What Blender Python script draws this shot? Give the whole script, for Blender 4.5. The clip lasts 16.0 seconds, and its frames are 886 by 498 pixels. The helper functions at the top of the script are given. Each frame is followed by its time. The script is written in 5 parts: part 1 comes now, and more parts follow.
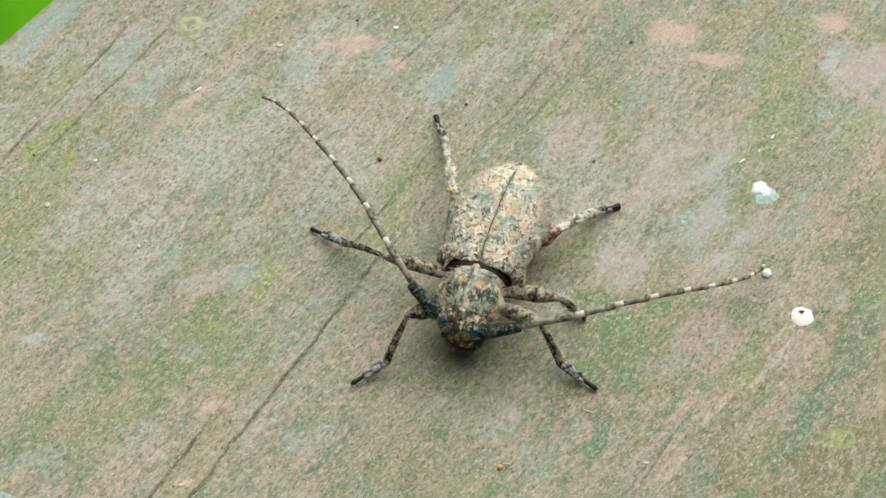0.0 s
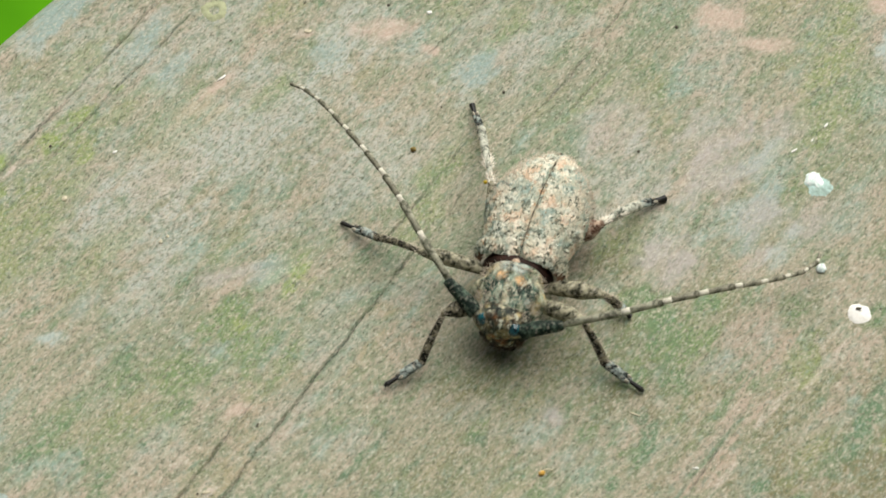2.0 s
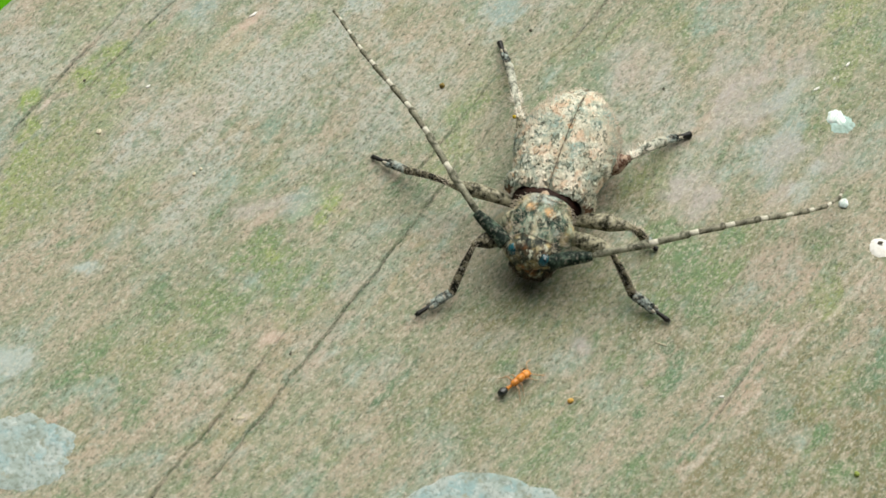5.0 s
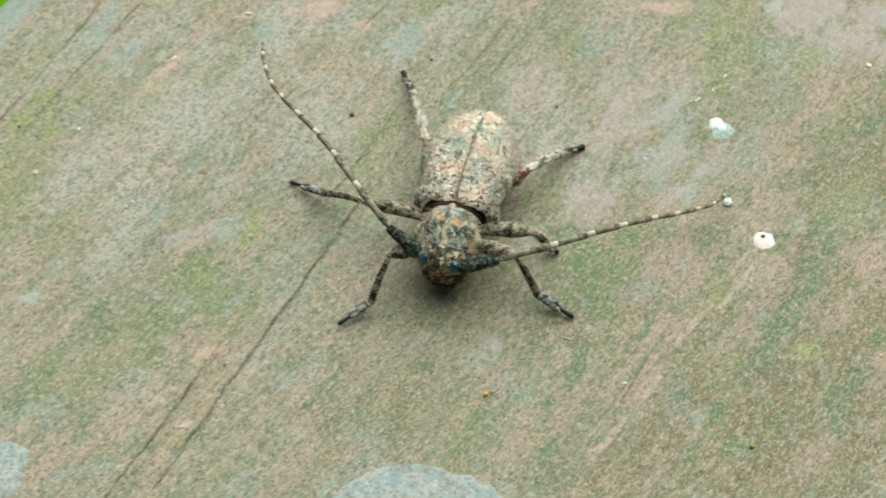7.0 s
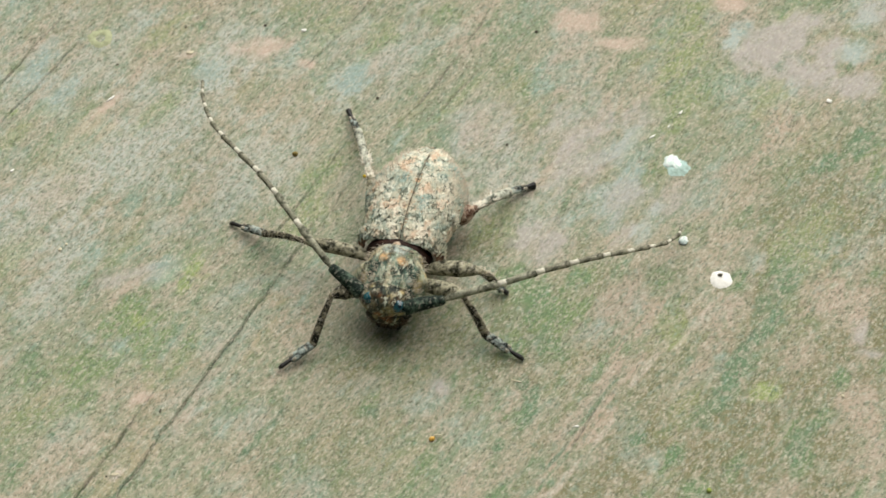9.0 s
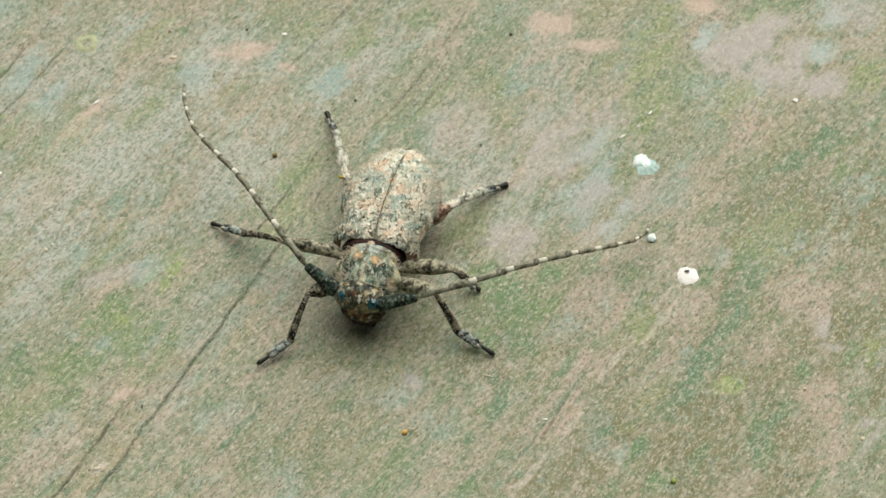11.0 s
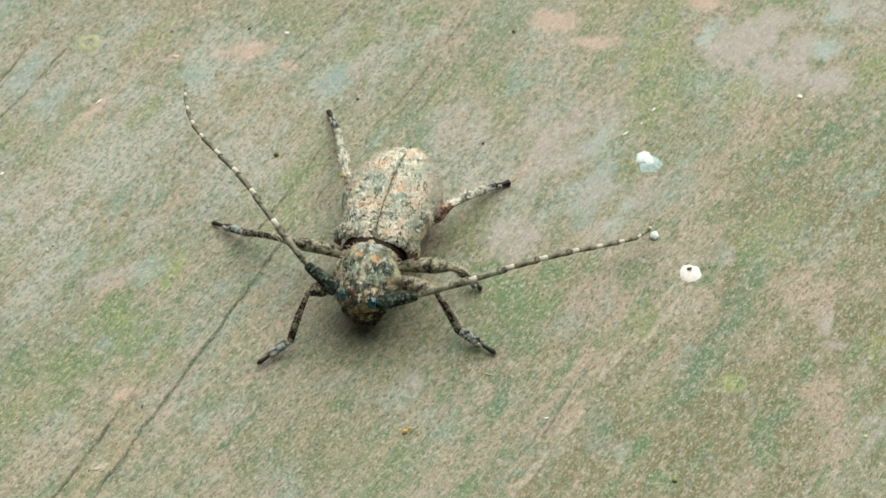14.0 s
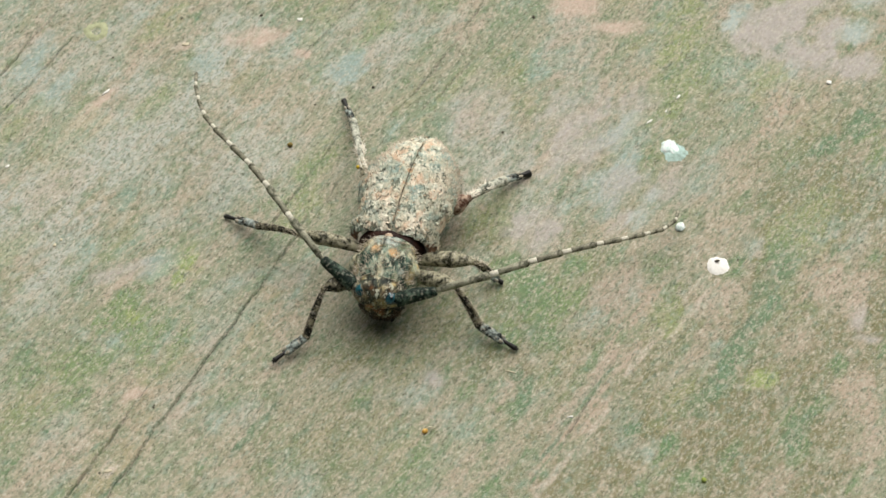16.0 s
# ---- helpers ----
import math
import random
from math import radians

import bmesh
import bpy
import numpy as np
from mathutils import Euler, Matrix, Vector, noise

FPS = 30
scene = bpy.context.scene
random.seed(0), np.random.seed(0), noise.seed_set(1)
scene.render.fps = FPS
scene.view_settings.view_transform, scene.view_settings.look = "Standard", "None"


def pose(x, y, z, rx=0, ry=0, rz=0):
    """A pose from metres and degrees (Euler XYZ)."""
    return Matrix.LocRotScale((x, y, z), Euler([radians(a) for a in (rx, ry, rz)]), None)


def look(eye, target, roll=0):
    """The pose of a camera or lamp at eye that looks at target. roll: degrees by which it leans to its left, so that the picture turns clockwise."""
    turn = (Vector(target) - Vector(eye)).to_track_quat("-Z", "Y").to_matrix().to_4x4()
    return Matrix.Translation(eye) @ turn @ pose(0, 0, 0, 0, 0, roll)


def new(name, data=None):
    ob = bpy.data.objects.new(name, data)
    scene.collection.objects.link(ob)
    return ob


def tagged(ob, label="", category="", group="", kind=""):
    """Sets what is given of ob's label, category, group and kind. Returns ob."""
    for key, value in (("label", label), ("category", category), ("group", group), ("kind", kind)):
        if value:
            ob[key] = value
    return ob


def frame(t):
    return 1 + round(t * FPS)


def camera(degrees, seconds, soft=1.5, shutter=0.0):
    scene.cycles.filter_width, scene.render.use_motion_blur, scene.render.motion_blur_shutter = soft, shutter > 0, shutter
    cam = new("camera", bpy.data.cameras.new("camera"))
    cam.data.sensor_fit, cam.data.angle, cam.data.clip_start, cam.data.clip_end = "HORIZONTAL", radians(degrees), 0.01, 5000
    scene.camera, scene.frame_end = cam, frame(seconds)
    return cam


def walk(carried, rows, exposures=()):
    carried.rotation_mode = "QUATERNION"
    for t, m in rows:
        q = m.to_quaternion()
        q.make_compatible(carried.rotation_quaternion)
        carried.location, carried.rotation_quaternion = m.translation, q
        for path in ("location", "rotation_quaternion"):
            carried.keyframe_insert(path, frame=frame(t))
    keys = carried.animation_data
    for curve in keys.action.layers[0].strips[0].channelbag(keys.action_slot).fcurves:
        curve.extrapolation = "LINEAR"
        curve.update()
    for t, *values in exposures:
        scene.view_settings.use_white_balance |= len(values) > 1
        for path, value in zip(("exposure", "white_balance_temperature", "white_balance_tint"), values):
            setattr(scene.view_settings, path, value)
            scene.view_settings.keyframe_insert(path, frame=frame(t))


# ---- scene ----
MM = 0.001
LENS = 20.0
cam = camera(LENS, 16.0, soft=1.5, shutter=0.5)
cam.data.dof.use_dof, cam.data.dof.focus_distance, cam.data.dof.aperture_fstop = True, 0.153, 120.0
PATH = [
    (0, (0.000000, -0.081198, 0.130054), (-0.000013, -0.001758, 0.002816), 0.029),
    (0.5, (0.000240, -0.081162, 0.129381), (-0.000220, -0.001687, 0.002167), -0.376),
    (1, (0.000454, -0.080540, 0.128178), (-0.000619, -0.001096, 0.000949), -0.789),
    (1.5, (0.000127, -0.079512, 0.126200), (-0.001287, 0.000167, -0.000880), -0.985),
    (2, (-0.000955, -0.077828, 0.123302), (-0.002212, 0.001966, -0.003708), -0.842),
    (2.5, (-0.002306, -0.077978, 0.121259), (-0.002805, 0.001237, -0.006117), -0.271),
    (3, (-0.003612, -0.078784, 0.120636), (-0.003114, -0.001235, -0.007761), 0.501),
    (3.5, (-0.003355, -0.079632, 0.120629), (-0.003409, -0.002646, -0.008108), 0.192),
    (4, (-0.003648, -0.080246, 0.121533), (-0.003614, -0.002875, -0.006973), 0.313),
    (4.2, (-0.003883, -0.080307, 0.122188), (-0.003678, -0.002646, -0.006143), 0.467),
    (6.3, (-0.002951, -0.088094, 0.134243), (-0.003027, -0.008704, 0.006975), -1.114),
    (6.5, (-0.002850, -0.089697, 0.136485), (-0.002142, -0.010300, 0.009223), -1.213),
    (7, (-0.003725, -0.091115, 0.131717), (0.001086, -0.008556, 0.006574), -0.008),
    (7.5, (-0.004131, -0.089321, 0.125929), (0.003552, -0.006166, 0.001324), 1.471),
    (8, (-0.004456, -0.089012, 0.121332), (0.003394, -0.003065, -0.001353), 1.437),
    (8.5, (-0.003035, -0.089597, 0.121419), (0.003713, -0.002242, -0.000333), 0.656),
    (9, (-0.000991, -0.091171, 0.124929), (0.004691, -0.003676, 0.003222), -0.075),
    (9.5, (0.001042, -0.092919, 0.127679), (0.005634, -0.005562, 0.005828), -0.817),
    (12, (0.003034, -0.093328, 0.129089), (0.006297, -0.006541, 0.006788), -1.752),
    (12.5, (0.003809, -0.093356, 0.129049), (0.006333, -0.006544, 0.006749), -2.222),
    (13, (0.004331, -0.093238, 0.129123), (0.006362, -0.006528, 0.006741), -2.512),
    (13.5, (0.004397, -0.093175, 0.129263), (0.006361, -0.006571, 0.006806), -2.589),
    (14, (0.004699, -0.093162, 0.128413), (0.006255, -0.006151, 0.006238), -2.840),
    (14.5, (0.004642, -0.092461, 0.127392), (0.005997, -0.005453, 0.005212), -3.008),
    (15, (0.004396, -0.091570, 0.126755), (0.005714, -0.004941, 0.004307), -3.102),
    (15.5, (0.004264, -0.091390, 0.126396), (0.005547, -0.004859, 0.003878), -3.171),
    (16, (0.004058, -0.089721, 0.125056), (0.005095, -0.003672, 0.002197), -3.403),
]
EXPOSURE = 0.165
# the camera's own drift: seconds, stops, tint
TINTS = [(0, 0.02, 12), (1.5, 0.03, 12), (2.4, 0.03, 8), (6.5, 0.01, 8), (9, -0.02, 9), (12.5, -0.03, 7.5), (13.5, -0.03, 7), (14.5, -0.01, 9), (15.2, -0.01, 9), (16, -0.02, 11)]
walk(cam, [(t, look(eye, target, roll)) for t, eye, target, roll in PATH], exposures=[(t, EXPOSURE + more, 6500, tint) for t, more, tint in TINTS])

# ---- light: an overcast sky, the brightest part high and behind the beetle ----
SUN_HEIGHT, SUN_TURN = radians(56), radians(20)
world = bpy.data.worlds.new("overcast_sky")
scene.world = world
world.use_nodes = True
sky = world.node_tree.nodes.new("ShaderNodeTexSky")
sky.sky_type, sky.sun_disc, sky.sun_elevation, sky.sun_rotation = "NISHITA", False, SUN_HEIGHT, SUN_TURN
sky.air_density, sky.dust_density, sky.ozone_density = 1.0, 6.0, 0.6
back = world.node_tree.nodes["Background"]
back.inputs["Strength"].default_value = 0.028
cloud = world.node_tree.nodes.new("ShaderNodeHueSaturation")
cloud.inputs["Saturation"].default_value = 0.22
world.node_tree.links.new(sky.outputs["Color"], cloud.inputs["Color"])
world.node_tree.links.new(cloud.outputs["Color"], back.inputs["Color"])
sun = new("sun", bpy.data.lights.new("sun", "SUN"))
sun.data.energy, sun.data.angle, sun.data.color = 3.80, radians(78), (1.0, 0.97, 0.905)
sun.matrix_world = look((0.3 * math.sin(SUN_TURN), 0.3 * math.cos(SUN_TURN), 0.3 * math.tan(SUN_HEIGHT)), (0, 0, 0))


# ---- materials ----
class Nodes:
    """A short way to wire a node material."""

    def __init__(self, name, rough=0.7, metal=0.0, spec=0.5):
        self.mat = bpy.data.materials.new(name)
        self.mat.use_nodes = True
        self.tree = self.mat.node_tree
        self.bsdf = self.tree.nodes["Principled BSDF"]
        self.bsdf.inputs["Roughness"].default_value = rough
        self.bsdf.inputs["Metallic"].default_value = metal
        self.bsdf.inputs["Specular IOR Level"].default_value = spec
        self.coord = self.node("ShaderNodeTexCoord").outputs["Object"]

    def node(self, kind, **props):
        n = self.tree.nodes.new(kind)
        for key, value in props.items():
            n.inputs[key].default_value = value
        return n

    def link(self, a, b):
        self.tree.links.new(a, b)

    def stretched(self, scale):
        m = self.node("ShaderNodeMapping", Scale=scale)
        self.link(self.coord, m.inputs["Vector"])
        return m.outputs["Vector"]

    def noise(self, per_mm, detail=3.0, rough=0.55, scale=None, distort=0.0):
        n = self.node("ShaderNodeTexNoise", Scale=per_mm * 1000, Detail=detail, Roughness=rough, Distortion=distort)
        self.link(self.stretched(scale) if scale else self.coord, n.inputs["Vector"])
        return n.outputs["Fac"]

    def cells(self, per_mm, scale=None):
        n = self.node("ShaderNodeTexVoronoi", Scale=per_mm * 1000)
        self.link(self.stretched(scale) if scale else self.coord, n.inputs["Vector"])
        return n

    def ramp(self, fac, *stops):
        r = self.node("ShaderNodeValToRGB")
        while len(r.color_ramp.elements) < len(stops):
            r.color_ramp.elements.new(0.5)
        for e, (at, colour) in zip(r.color_ramp.elements, stops):
            e.position = at
            e.color = (*colour, 1) if isinstance(colour, tuple) else (colour, colour, colour, 1)
        self.link(fac, r.inputs["Fac"])
        return r.outputs["Color"]

    def mix(self, fac, a, b, how="MIX"):
        m = self.tree.nodes.new("ShaderNodeMix")
        m.data_type, m.blend_type = "RGBA", how
        for socket, value in ((m.inputs["Factor"], fac), (m.inputs["A"], a), (m.inputs["B"], b)):
            if isinstance(value, (int, float)):
                socket.default_value = value
            elif isinstance(value, tuple):
                socket.default_value = (*value, 1)
            else:
                self.link(value, socket)
        return m.outputs["Result"]

    def times(self, a, b, how="MULTIPLY"):
        m = self.tree.nodes.new("ShaderNodeMath")
        m.operation = how
        for socket, value in zip(m.inputs, (a, b)):
            if isinstance(value, (int, float)):
                socket.default_value = value
            else:
                self.link(value, socket)
        return m.outputs["Value"]

    def attribute(self, name):
        n = self.tree.nodes.new("ShaderNodeAttribute")
        n.attribute_name = name
        return n

    def done(self, colour=None, bump=None, depth_mm=0.02, strength=1.0, rough=None):
        if colour is not None:
            if isinstance(colour, tuple):
                self.bsdf.inputs["Base Color"].default_value = (*colour, 1)
            else:
                self.link(colour, self.bsdf.inputs["Base Color"])
        if bump is not None:
            b = self.node("ShaderNodeBump", Strength=strength, Distance=depth_mm * MM)
            self.link(bump, b.inputs["Height"])
            self.link(b.outputs["Normal"], self.bsdf.inputs["Normal"])
        if rough is not None:
            self.link(rough, self.bsdf.inputs["Roughness"])
        return self.mat


def wood_material():
    n = Nodes("weathered_algae_wood", rough=0.75, spec=0.5)
    broad = n.noise(0.14, 4, 0.6, scale=(0.3, 1.0, 1.0), distort=0.4)
    base = n.ramp(broad, (0.36, (0.165, 0.235, 0.130)), (0.48, (0.250, 0.262, 0.168)), (0.62, (0.330, 0.285, 0.198)))
    streak = n.noise(0.7, 5, 0.6, scale=(0.10, 1.0, 1.0), distort=0.3)
    base = n.mix(n.ramp(streak, (0.44, 0.0), (0.66, 0.8)), base, (0.415, 0.335, 0.250))
    green = n.noise(0.34, 5, 0.65, scale=(0.5, 1.0, 1.0), distort=0.3)
    base = n.mix(n.ramp(green, (0.52, 0.0), (0.68, 0.75)), base, (0.110, 0.212, 0.082))
    olive = n.noise(0.21, 5, 0.65, scale=(0.5, 1.0, 1.0), distort=0.3)
    base = n.mix(n.ramp(olive, (0.51, 0.0), (0.66, 0.55)), base, (0.245, 0.240, 0.095))
    tuft = n.noise(0.75, 5, 0.7, scale=(0.45, 1.0, 1.0), distort=0.4)
    base = n.mix(n.ramp(tuft, (0.54, 0.0), (0.64, 0.8)), base, (0.090, 0.185, 0.075))
    blue = n.noise(0.26, 4, 0.65, scale=(0.6, 1.0, 1.0), distort=0.5)
    base = n.mix(n.ramp(blue, (0.52, 0.0), (0.66, 0.85)), base, (0.285, 0.370, 0.320))
    rose = n.noise(0.40, 4, 0.65, scale=(0.35, 1.0, 1.0), distort=0.2)
    base = n.mix(n.ramp(rose, (0.52, 0.0), (0.66, 0.75)), base, (0.42, 0.330, 0.255))
    fibre = n.noise(2.2, 4, 0.65, scale=(0.06, 1.0, 1.0), distort=0.2)
    base = n.mix(n.ramp(fibre, (0.34, 0.45), (0.47, 0.0)), base, (0.13, 0.14, 0.085))
    stain = n.attribute("stain")
    film = n.attribute("film").outputs["Fac"]
    bare = n.times(1.0, n.times(film, 0.75), "SUBTRACT")
    ragged = n.noise(1.1, 5, 0.7, scale=(0.6, 1.0, 1.0))
    cover = n.times(stain.outputs["Alpha"], n.ramp(ragged, (0.30, 0.45), (0.56, 1.4)))
    cover = n.times(cover, n.times(film, n.times(stain.outputs["Alpha"], 0.75)), "MAXIMUM")
    cover.node.use_clamp = True
    base = n.mix(cover, base, stain.outputs["Color"])
    clump = n.noise(2.1, 4, 0.75, scale=(0.6, 1.0, 1.0))
    base = n.mix(n.times(n.ramp(clump, (0.36, 0.62), (0.53, 0.0)), bare), base, (0.120, 0.182, 0.092))
    warm = n.noise(2.8, 3, 0.75, scale=(0.6, 1.0, 1.0))
    base = n.mix(n.times(n.ramp(warm, (0.50, 0.0), (0.64, 0.55)), bare), base, (0.455, 0.385, 0.300))
    teal = n.noise(2.3, 3, 0.7, scale=(0.6, 1.0, 1.0))
    base = n.mix(n.times(n.ramp(teal, (0.54, 0.0), (0.68, 0.4)), bare), base, (0.18, 0.280, 0.225))
    grain = n.noise(5.4, 3, 0.8, scale=(0.55, 1.0, 1.0))
    base = n.mix(n.times(n.ramp(grain, (0.35, 0.80), (0.49, 0.0)), bare), base, (0.078, 0.095, 0.055))
    pale = n.noise(6.4, 3, 0.8, scale=(0.6, 1.0, 1.0))
    base = n.mix(n.ramp(pale, (0.52, 0.0), (0.69, 0.65)), base, (0.58, 0.54, 0.43))
    fine = n.noise(7.5, 3, 0.7)
    relief = n.times(fine, n.times(grain, 1.4), "ADD")
    return n.done(base, relief, 0.034, 0.85, n.ramp(grain, (0.3, 0.85), (0.7, 0.58)))


def plain(name, colour, other, per_mm=3.0, rough=0.6, spec=0.4, bump=0.02, metal=0.0):
    """A two-tone mottled surface."""
    n = Nodes(name, rough, metal, spec)
    f = n.noise(per_mm, 4, 0.65)
    return n.done(n.ramp(f, (0.35, other), (0.62, colour)), f, bump, 0.6)


def elytra_material():
    """Bare wing case: dull teal and brown with dark pits."""
    n = Nodes("mottled_elytra", rough=0.6, spec=0.35)
    a = n.noise(0.75, 4, 0.7, scale=(0.6, 1.0, 1.0))
    base = n.ramp(a, (0.36, (0.20, 0.27, 0.21)), (0.48, (0.36, 0.38, 0.29)), (0.60, (0.52, 0.44, 0.31)))
    b = n.noise(1.1, 3, 0.6)
    base = n.mix(n.ramp(b, (0.56, 0.0), (0.64, 0.8)), base, (0.46, 0.27, 0.14))
    c = n.noise(2.4, 4, 0.75, scale=(0.5, 1.1, 1.0))
    base = n.mix(n.ramp(c, (0.42, 0.9), (0.50, 0.0)), base, (0.085, 0.092, 0.070))
    return n.done(base, c, 0.14, 1.0)


def coat_material():
    """The scales that lie on it: grey-green and cream, with orange drifts and black ones among them, more of these towards the shoulders."""
    n = Nodes("cream_scale_hairs", rough=0.75, spec=0.25)
    a = n.noise(0.8, 4, 0.65)
    base = n.ramp(a, (0.42, (0.32, 0.405, 0.345)), (0.50, (0.49, 0.505, 0.395)), (0.60, (0.66, 0.595, 0.45)))
    split = n.node("ShaderNodeSeparateXYZ")
    n.link(n.coord, split.inputs["Vector"])
    front = n.node("ShaderNodeMapRange", **{"From Min": -3.2 * MM, "From Max": 0.2 * MM})
    n.link(split.outputs["X"], front.inputs["Value"])
    b = n.noise(0.85, 3, 0.6)
    base = n.mix(n.ramp(b, (0.555, 0.0), (0.61, 0.75)), base, (0.68, 0.48, 0.33))
    each = n.tree.nodes.new("ShaderNodeNewGeometry").outputs["Random Per Island"]
    drift = n.times(n.noise(1.25, 4, 0.7), n.times(each, 0.16), "ADD")
    base = n.mix(n.ramp(drift, (0.585, 0.0), (0.655, 0.7)), base, (0.84, 0.80, 0.66))
    c = n.noise(1.15, 4, 0.7)
    pits = n.times(each, n.times(n.times(front.outputs["Result"], 0.09), n.ramp(c, (0.36, 0.62), (0.43, 0.0)), "ADD"), "SUBTRACT")
    return n.done(n.mix(n.ramp(pits, (0.02, 0.9), (0.05, 0.0)), base, (0.140, 0.160, 0.118)), c, 0.03, 0.5)


def pronotum_material(name, dark, mid, light, rough=0.5, shift=0.40, tan=(0.36, 0.265, 0.115)):
    n = Nodes(name, rough=rough, spec=0.2)
    a = n.noise(1.25, 5, 0.74, scale=(0.55, 1.0, 0.8))
    base = n.ramp(a, (shift, dark), (shift + 0.09, mid), (shift + 0.20, light))
    hue = n.noise(0.8, 3, 0.6)
    base = n.mix(n.ramp(hue, (0.52, 0.0), (0.62, 0.5)), base, tan)
    spots = n.attribute("stain")
    ragged = n.noise(2.2, 4, 0.7)
    cover = n.times(spots.outputs["Alpha"], n.ramp(ragged, (0.36, 0.1), (0.58, 1.1)))
    cover.node.use_clamp = True
    base = n.mix(cover, base, spots.outputs["Color"])
    c = n.noise(2.6, 3, 0.7, scale=(0.6, 1.0, 0.8))
    base = n.mix(n.ramp(c, (0.38, 0.90), (0.49, 0.0)), base, (0.014, 0.022, 0.016))
    d = n.noise(3.6, 2, 0.7, scale=(0.5, 1.0, 0.8))
    base = n.mix(n.ramp(d, (0.55, 0.0), (0.64, 0.8)), base, (0.60, 0.61, 0.47))
    return n.done(base, n.times(a, c, "ADD"), 0.11, 1.0)


def leg_material(name, dark, pale, share, speck=0.5):
    n = Nodes(name, rough=0.6, spec=0.13)
    a = n.noise(2.1, 4, 0.75)
    base = n.ramp(a, (share - 0.08, dark), (share + 0.10, pale))
    c = n.noise(5.0, 2, 0.6)
    base = n.mix(n.ramp(c, (0.56, 0.0), (0.68, speck)), base, (0.58, 0.54, 0.43))
    return n.done(base, n.times(a, c, "ADD"), 0.05, 0.7)


WOOD = wood_material()
ELYTRA = elytra_material()
COAT = coat_material()
PRONOTUM = pronotum_material("mottled_pronotum", (0.022, 0.045, 0.033), (0.125, 0.195, 0.145), (0.42, 0.49, 0.37), shift=0.415, tan=(0.25, 0.25, 0.12))
HEAD = pronotum_material("dark_rusty_head", (0.007, 0.010, 0.008), (0.046, 0.060, 0.042), (0.36, 0.31, 0.18), shift=0.45, tan=(0.13, 0.068, 0.030))
FRONS = pronotum_material("dark_brown_face", (0.006, 0.005, 0.004), (0.030, 0.022, 0.013), (0.20, 0.14, 0.07), rough=0.6, shift=0.48, tan=(0.12, 0.065, 0.028))
LEG_DARK = leg_material("dark_mottled_leg", (0.012, 0.012, 0.009), (0.30, 0.27, 0.18), 0.545)
LEG_PALE = leg_material("pale_mottled_leg", (0.026, 0.027, 0.017), (0.41, 0.385, 0.265), 0.495)
LEG_GREY = leg_material("whitish_mottled_leg", (0.055, 0.066, 0.050), (0.56, 0.57, 0.47), 0.475)
LEG_RUST = leg_material("reddish_mottled_leg", (0.075, 0.030, 0.018), (0.46, 0.34, 0.25), 0.53)
TARSUS = leg_material("dark_bluish_tarsus", (0.014, 0.018, 0.017), (0.36, 0.42, 0.38), 0.50)
SCAPE = leg_material("dark_scape", (0.006, 0.014, 0.010), (0.085, 0.125, 0.090), 0.55, 0.30)
SEGMENT_DARK = leg_material("dark_antenna", (0.070, 0.068, 0.048), (0.29, 0.280, 0.205), 0.50)
SEGMENT_GREY = leg_material("grey_antenna", (0.09, 0.092, 0.064), (0.37, 0.365, 0.270), 0.49)
SEGMENT_PALE = plain("pale_antenna_ring", (0.69, 0.66, 0.55), (0.48, 0.45, 0.36), 5.0, 0.7)
CHITIN = plain("black_chitin", (0.018, 0.017, 0.014), (0.008, 0.008, 0.008), 4.0, 0.4, 0.3)
EYE = plain("blue_eye", (0.014, 0.105, 0.130), (0.003, 0.014, 0.018), 3.4, 0.10, 0.8, 0.05)
SHADED_MOUTH = plain("black_mouth_with_shade", (0.016, 0.014, 0.010), (0.006, 0.006, 0.005), 3.0, 0.7, 0.15)
HAIR_WHITE = plain("white_hair", (0.85, 0.81, 0.70), (0.70, 0.65, 0.54), 4.0, 0.8, 0.2)
HAIR = plain("cream_hair", (0.62, 0.55, 0.43), (0.40, 0.34, 0.26), 4.0, 0.8, 0.2)
SEAM = plain("dark_brown_seam", (0.20, 0.14, 0.085), (0.08, 0.055, 0.035), 4.0, 0.6, 0.2)
WAIST = plain("dark_reddish_waist", (0.040, 0.016, 0.010), (0.005, 0.004, 0.003), 3.0, 0.6, 0.2)
RUST = plain("rusty_margin", (0.30, 0.17, 0.10), (0.07, 0.045, 0.03), 3.0, 0.6)
CLAW = plain("yellowish_horn", (0.60, 0.46, 0.32), (0.32, 0.22, 0.15), 6.0, 0.5)
PAD = plain("pale_pad", (0.50, 0.46, 0.36), (0.22, 0.20, 0.15), 5.0, 0.7)


